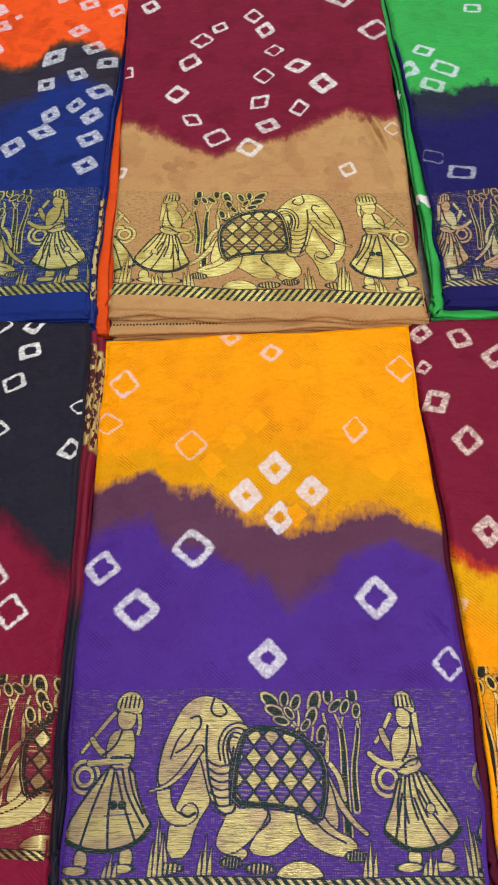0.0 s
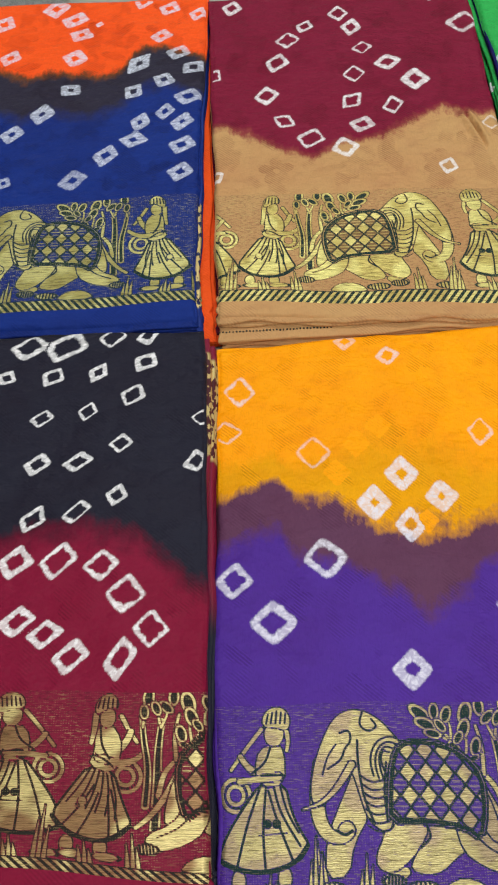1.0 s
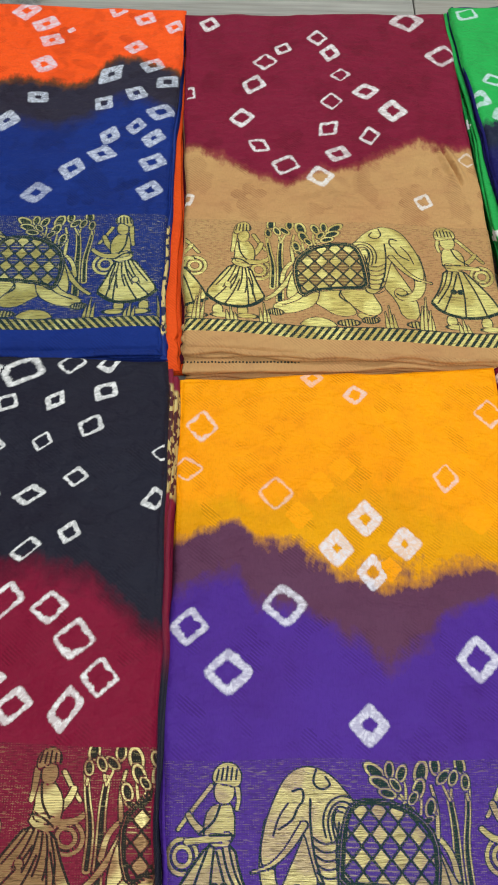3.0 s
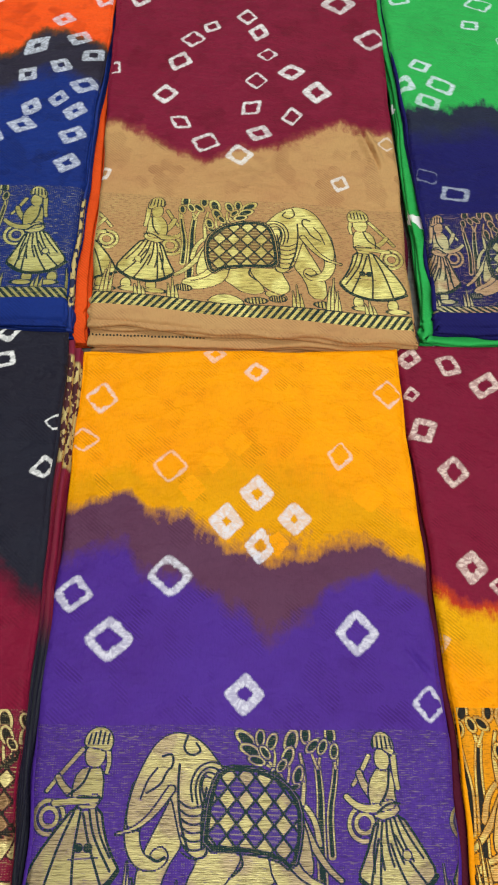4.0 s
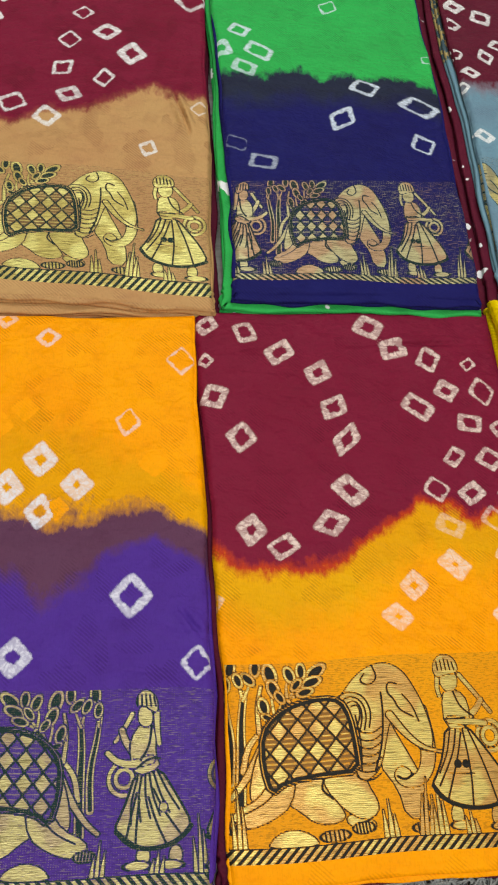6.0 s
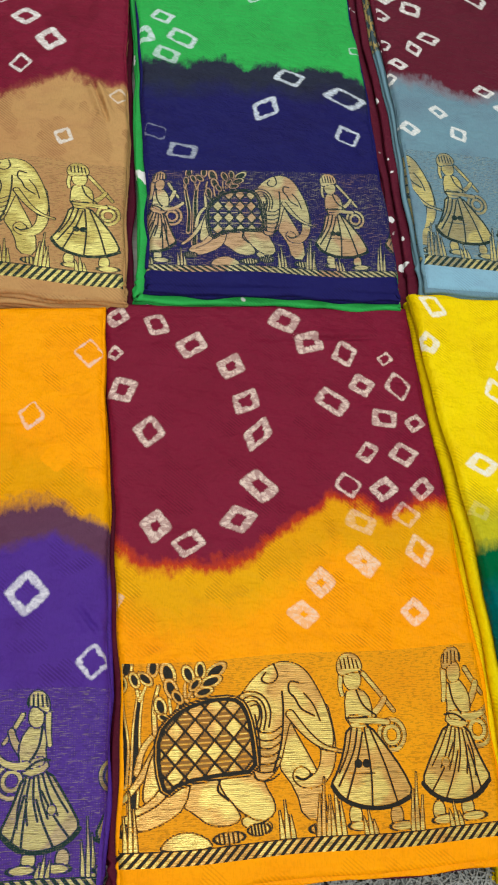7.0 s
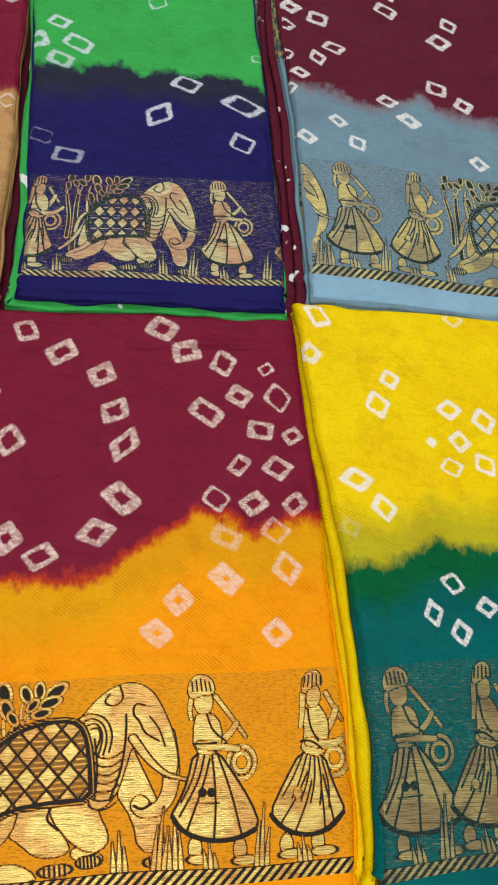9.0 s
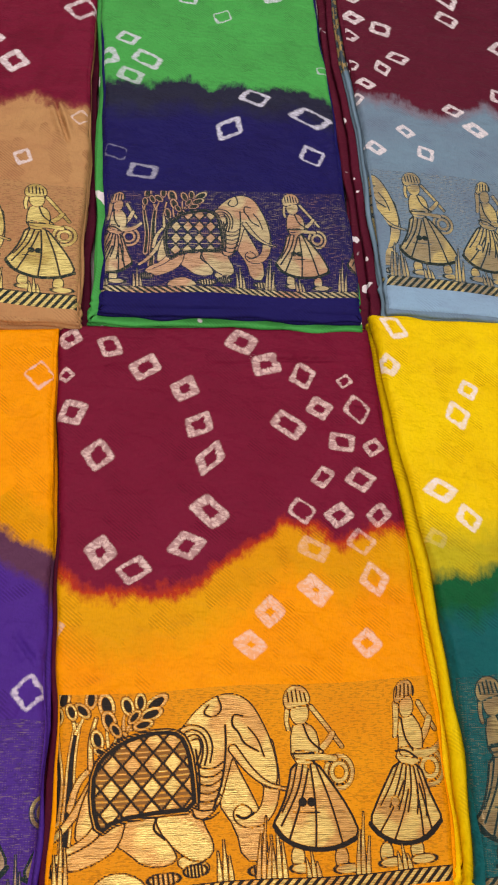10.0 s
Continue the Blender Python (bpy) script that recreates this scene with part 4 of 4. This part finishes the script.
folded_saree(
    "green and navy tie-dyed saree, gold border, green fold showing beneath",
    [(0.150, 0.876, 0.392, 0.890), (0.173, 0.549, 0.412, 0.568), (0.177, 0.442, 0.418, 0.451), (0.177, 0.435, 0.418, 0.444), (0.176, 0.419, 0.420, 0.425)],
    0.045, 5,
    cloth_material("green_navy_dye", [(-0.1, C["navy"]), (-0.05, C["navy"]), (-0.022, C["pine"]), (-0.004, C["pine"]), (0.004, C["green"]), (0.1, C["green"])], 5.0, rgb(220, 226, 245)),
    border_material("navy_border", C["navy"], rgb(204, 192, 150), INK, 5.0, 0.4, rgb(196, 160, 128)), HEM["navy"],
    [(.249, .824, .023, 1), (.343, .842, .027, 1), (.287, .801, .023, .95), (.186, .754, .025, 1), (.165, .724, .029, .9), (.207, .727, .032, 1), (.191, .701, .029, .8), (.321, .685, .030, 1), (.294, .641, .033, 1), (.380, .664, .039, 1), (.379, .613, .030, 1), (.181, .597, .023, .35), (.208, .576, .030, .6), (.397, .735, .016, .7), (.170, .862, .026, 1), (.262, .858, .03, 1)],
    [(.157, .689), (.203, .688), (.250, .706), (.274, .693), (.304, .705), (.335, .698), (.366, .703), (.404, .688)],
    [("pleated", 0.185, -1, 0.82), ("lattice", 0.274, -1, 0.82), ("bell", 0.362, -1, 0.82), ("bell", 0.432, -1, 0.82)], 1,
    [(HEM["navy"], (0.005, 0.006, 0, 0, 0, 0, 0)), (HEM["green_spotted"], (0.011, 0.011, 0.003, 0.009, 0, 0.003, 0)), (HEM["green_spotted"], (0.008, 0.007, 0.004, 0.010, 0, 0.002, 0)), (HEM["navy"], flush()), (HEM["green"], flush())],
    (20, 30, 1.3, 0.6),
    looks={3: (.5, -20, 1.3), 4: (.4, 20, 1.1), 5: (.6, -25, 1.6), 6: (.5, -20, 1.4), 7: (.6, -22, 1.4), 8: (.55, 30, 1.35), 9: (.6, -30, 1.65), 10: (.65, -25, 1.15), 11: (.85, -15, 1.3), 12: (.6, -5, 1.6)},
    figure=(0.008, 0.03),
)
folded_saree(
    "maroon and slate blue tie-dyed saree, gold border, folded flat",
    [(0.415, 0.885, 0.715, 0.900), (0.436, 0.597, 0.735, 0.583), (0.440, 0.469, 0.735, 0.448), (0.440, 0.457, 0.735, 0.438), (0.440, 0.429, 0.735, 0.418)],
    0.054, 6,
    cloth_material("maroon_slate_dye", [(-0.1, C["slate"]), (-0.01, C["slate"]), (0.002, C["mist"]), (0.012, C["dusk"]), (0.1, C["dusk"])], 6.0),
    border_material("slate_border", C["slate"], rgb(222, 206, 140), INK, 6.0, 0.3, rgb(176, 164, 128)), HEM["sky"],
    [(.434, .844, .020, 1), (.548, .859, .031, 1), (.545, .826, .028, 1), (.619, .814, .024, 1), (.605, .786, .029, 1), (.433, .812, .025, 1), (.464, .799, .028, 1), (.427, .784, .023, 1), (.480, .755, .024, 1), (.461, .737, .022, 1), (.427, .739, .018, 1), (.441, .712, .020, 1), (.430, .692, .016, 1), (.594, .712, .028, 1), (.535, .684, .023, 1), (.622, .691, .024, 1), (.557, .659, .026, 1), (.479, .649, .020, 1), (.445, .624, .022, 1), (.498, .621, .022, 1), (.629, .610, .022, 1)],
    [(.427, .688), (.476, .687), (.500, .674), (.525, .667), (.572, .692), (.590, .678), (.641, .665)],
    [("lattice", 0.395, -1, 0.92), ("bell", 0.487, -1, 0.92), ("pleated", 0.553, -1, 0.92), ("lattice", 0.655, -1, 0.92)], -1,
    [(None, (0.003, 0.002, 0, 0, 0, 0, 0)), (GOLD_SIDE_SLATE, (0.002, 0, 0.004, 0.002, 0, 0, 0)), (HEM["maroon_spotted"], (0.004, 0, 0.010, 0.010, 0, 0, 0)), (HEM["maroon_spotted"], (0.006, 0, 0.015, 0.019, 0, 0, 0)), (HEM["sky"], flush()), (HEM["maroon_spotted"], flush())],
    (-36, 14, 1.35, 0.42),
)
folded_saree(
    "maroon and saffron tie-dyed saree, gold border, folded flat on the floor",
    [(0.140, 0.406, 0.428, 0.420), (0.165, 0.087, 0.456, 0.101), (0.168, -0.042, 0.460, -0.032), (0.169, -0.052, 0.459, -0.042), (0.170, -0.070, 0.459, -0.059)],
    0.031, 7,
    cloth_material("maroon_saffron_dye", [(-0.1, C["saffron"]), (-0.06, C["saffron"]), (-0.03, rgb(232, 166, 6)), (-0.010, rgb(232, 166, 6)), (-0.001, C["ember"]), (0.008, C["maroon"]), (0.1, C["maroon"])], 7.0, rgb(244, 220, 214), 0.18, 0.55),
    border_material("saffron_border", rgb(238, 157, 4), rgb(224, 196, 116), PITCH, 7.0, 0.02, rgb(208, 160, 92), rgb(140, 96, 44), 0.06), HEM["saffron"],
    [(.152, .391, .023, 1), (.187, .385, .025, 1), (.151, .354, .016, 1), (.219, .366, .029, 1), (.306, .397, .031, 1), (.255, .347, .028, 1), (.328, .375, .029, 1), (.362, .365, .027, 1), (.401, .362, .016, 1), (.159, .319, .027, 1), (.268, .313, .028, 1), (.347, .316, .031, 1), (.376, .333, .025, 1), (.411, .334, .027, 1), (.278, .282, .029, 1), (.183, .281, .029, 1), (.395, .301, .026, 1), (.423, .297, .020, 1), (.376, .267, .022, 1), (.409, .266, .026, 1), (.278, .234, .032, 1), (.356, .236, .025, 1), (.388, .233, .025, 1), (.423, .234, .023, .9)]
    + [(.190, .197, .028, 1), (.259, .204, .029, 1), (.217, .183, .027, 1), (.365, .203, .027, .5), (.406, .210, .025, .6), (.415, .179, .028, .85), (.365, .169, .029, .85), (.327, .151, .027, .8), (.311, .125, .025, .8), (.405, .127, .025, .85), (.159, .136, .017, .6)],
    [(.153, .182), (.178, .165), (.209, .161), (.236, .166), (.267, .171), (.290, .193), (.319, .210), (.344, .227), (.368, .222), (.392, .210), (.419, .226), (.439, .224)],
    [("lattice", 0.250, -1, 1.1), ("bell", 0.355, -1, 1.0), ("pleated", 0.430, -1, 1.0), ("bell", 0.140, 1, 1.0)], -1,
    [(None, (0.002, 0.003, 0, 0, 0.001, 0.002, 0)), (HEM["wine"], (0.0, 0.006, 0.001, 0.006, 0, 0, 0)), (HEM["wine"], (0.003, 0.002, 0.001, 0.007, 0, 0, 0)), (HEM["wine"], flush())],
    (38, 24, 1.15, 0.45),
    looks={3: (.45, 35, 1.45), 4: (.4, -25, 1.15), 5: (.35, 30, 1.2), 6: (.4, 15, 1.2), 10: (.45, 25, 1.2), 11: (.5, -35, 1.5), 12: (.4, -30, 1.1), 13: (.7, -40, 1.1), 14: (.45, 42, 1.65), 15: (.5, 40, 1.05), 16: (.5, -5, 1.3), 19: (.5, -30, 1.15),
           20: (.4, -42, 1.3), 21: (.65, -35, 1.2), 22: (.4, 35, 1.25), 24: (.3, 40, 1.05), 25: (.4, -20, 1.1), 26: (.5, 32, 1.4), 27: (.4, -25, 1.5), 28: (.6, -35, 1.1), 29: (.45, -40, 1.1), 30: (.15, -42, 1.4), 31: (.25, 45, 1.05), 32: (.2, -42, 1.2), 33: (.35, 42, 1.0)},
    creases=[(0.27, 0.376, 0.42, 0.385, 0.003)],
)
folded_saree(
    "lemon yellow and teal tie-dyed saree, gold border, thick side folds",
    [(0.424, 0.424, 0.715, 0.421), (0.470, 0.099, 0.745, 0.115), (0.472, -0.037, 0.750, -0.012), (0.471, -0.046, 0.750, -0.021), (0.471, -0.066, 0.750, -0.040)],
    0.052, 8,
    cloth_material("lemon_teal_dye", [(-0.1, C["teal"]), (-0.045, C["teal"]), (-0.022, C["leaf"]), (-0.007, C["leaf"]), (0.006, C["moss"]), (0.02, C["moss"]), (0.05, C["lemon"]), (0.1, C["lemon"])], 8.0),
    border_material("teal_border", C["teal"], rgb(176, 160, 110), INK, 8.0, 0.34, rgb(150, 132, 96)), HEM["teal"],
    [(.446, .410, .027, 1), (.438, .371, .023, .9), (.510, .349, .021, 1), (.497, .323, .026, 1), (.563, .322, .023, 1), (.543, .289, .011, 1), (.569, .291, .022, 1), (.559, .266, .022, .8), (.473, .251, .028, 1), (.495, .227, .025, 1), (.547, .164, .020, 1), (.528, .140, .019, 1), (.549, .125, .020, 1), (.453, .181, .013, .8), (.465, .209, .019, .12), (.595, .313, .026, 1), (.590, .270, .023, 1), (.573, .145, .019, 1), (.577, .416, .020, .5)],
    [(.450, .176), (.472, .181), (.491, .177), (.516, .189), (.538, .201), (.556, .192), (.573, .195)],
    [("bell", 0.501, -1, 1.0), ("pleated", 0.560, -1, 1.0), ("lattice", 0.66, -1, 1.0)], -1,
    [(None, (0.004, 0.002, 0.0, 0.001, 0, 0, 0)), (HEM["lemon"], (0.008, 0, -0.002, 0.010, 0, 0, 0)), (HEM["lemon"], (0.008, 0, 0.005, 0.017, 0, 0, 0)), (HEM["lemon"], (0.006, 0, 0.007, 0.016, 0, 0, 0))],
    (-42, 10, 1.2, 0.5),
    folds=1, wave=3.2,
)


def stitches(saree, material, x0, y0, x1, y1, z, count):
    """A row of short stitches along a folded ledge."""
    rng = random.Random(3)
    for k in range(count):
        f, long = k / count, (x1 - x0) / count * rng.uniform(0.42, 0.62)
        x, y = x0 + (x1 - x0) * f, y0 + (y1 - y0) * f + rng.uniform(-0.0003, 0.0003)
        part("stitch", box_mesh("stitch", x, y - 0.0008, z - 0.001, x + long, y + 0.0008, z + 0.0006, 0.0003), material, saree)


THREAD_DARK = plaster_material("dark_stitching", rgb(50, 46, 30))
stitches(beige_saree, THREAD_DARK, -0.142, 0.4035, -0.035, 0.4045, 0.0315, 34)


# ---- shaggy mats at the edges of the floor ----
def shaggy_mat(label, x0, y0, x1, y1, count, seed):
    mat = tagged(new("shaggy_mat"), label, "mat")
    n = Nodes("grey_pile")
    n.set(Base_Color=n.mix(n.noise(240, 2), rgb(104, 101, 104), rgb(186, 184, 184)), Roughness=0.8, Sheen_Weight=0.3)
    part("mat_base", box_mesh("mat_base", x0, y0, 0.0005, x1, y1, 0.005, 0.001), n.mat, mat)
    rng = np.random.default_rng(seed)
    verts, faces = [], []
    for _ in range(count):
        x, y = rng.uniform(x0, x1), rng.uniform(y0, y1)
        a, long = rng.uniform(0, 6.28), rng.uniform(0.010, 0.026)
        dx, dy = math.cos(a), math.sin(a)
        k = len(verts)
        for f, wide, high in ((0, 0.0007, 0.004), (0.5, 0.0006, 0.004 + long * 0.32), (1, 0.0001, 0.004 + long * rng.uniform(0.1, 0.4))):
            px, py = x + dx * long * f, y + dy * long * f
            verts += [(px - dy * wide, py + dx * wide, high), (px + dy * wide, py - dx * wide, high)]
        faces += [(k, k + 1, k + 3, k + 2), (k + 2, k + 3, k + 5, k + 4)]
    me = bpy.data.meshes.new("pile")
    me.from_pydata(verts, [], faces)
    tagged(part("pile", me, n.mat, mat), kind="stuff")
    return mat


shaggy_mat("grey shaggy mat lying behind the sarees", -0.58, 0.885, -0.34, 1.04, 9000, 1)
shaggy_mat("grey shaggy mat lying before the sarees", 0.24, -0.24, 0.58, -0.071, 15000, 2)
shaggy_mat("pale shaggy mat lying in the far corner", 0.60, 0.925, 0.72, 1.05, 1800, 3)
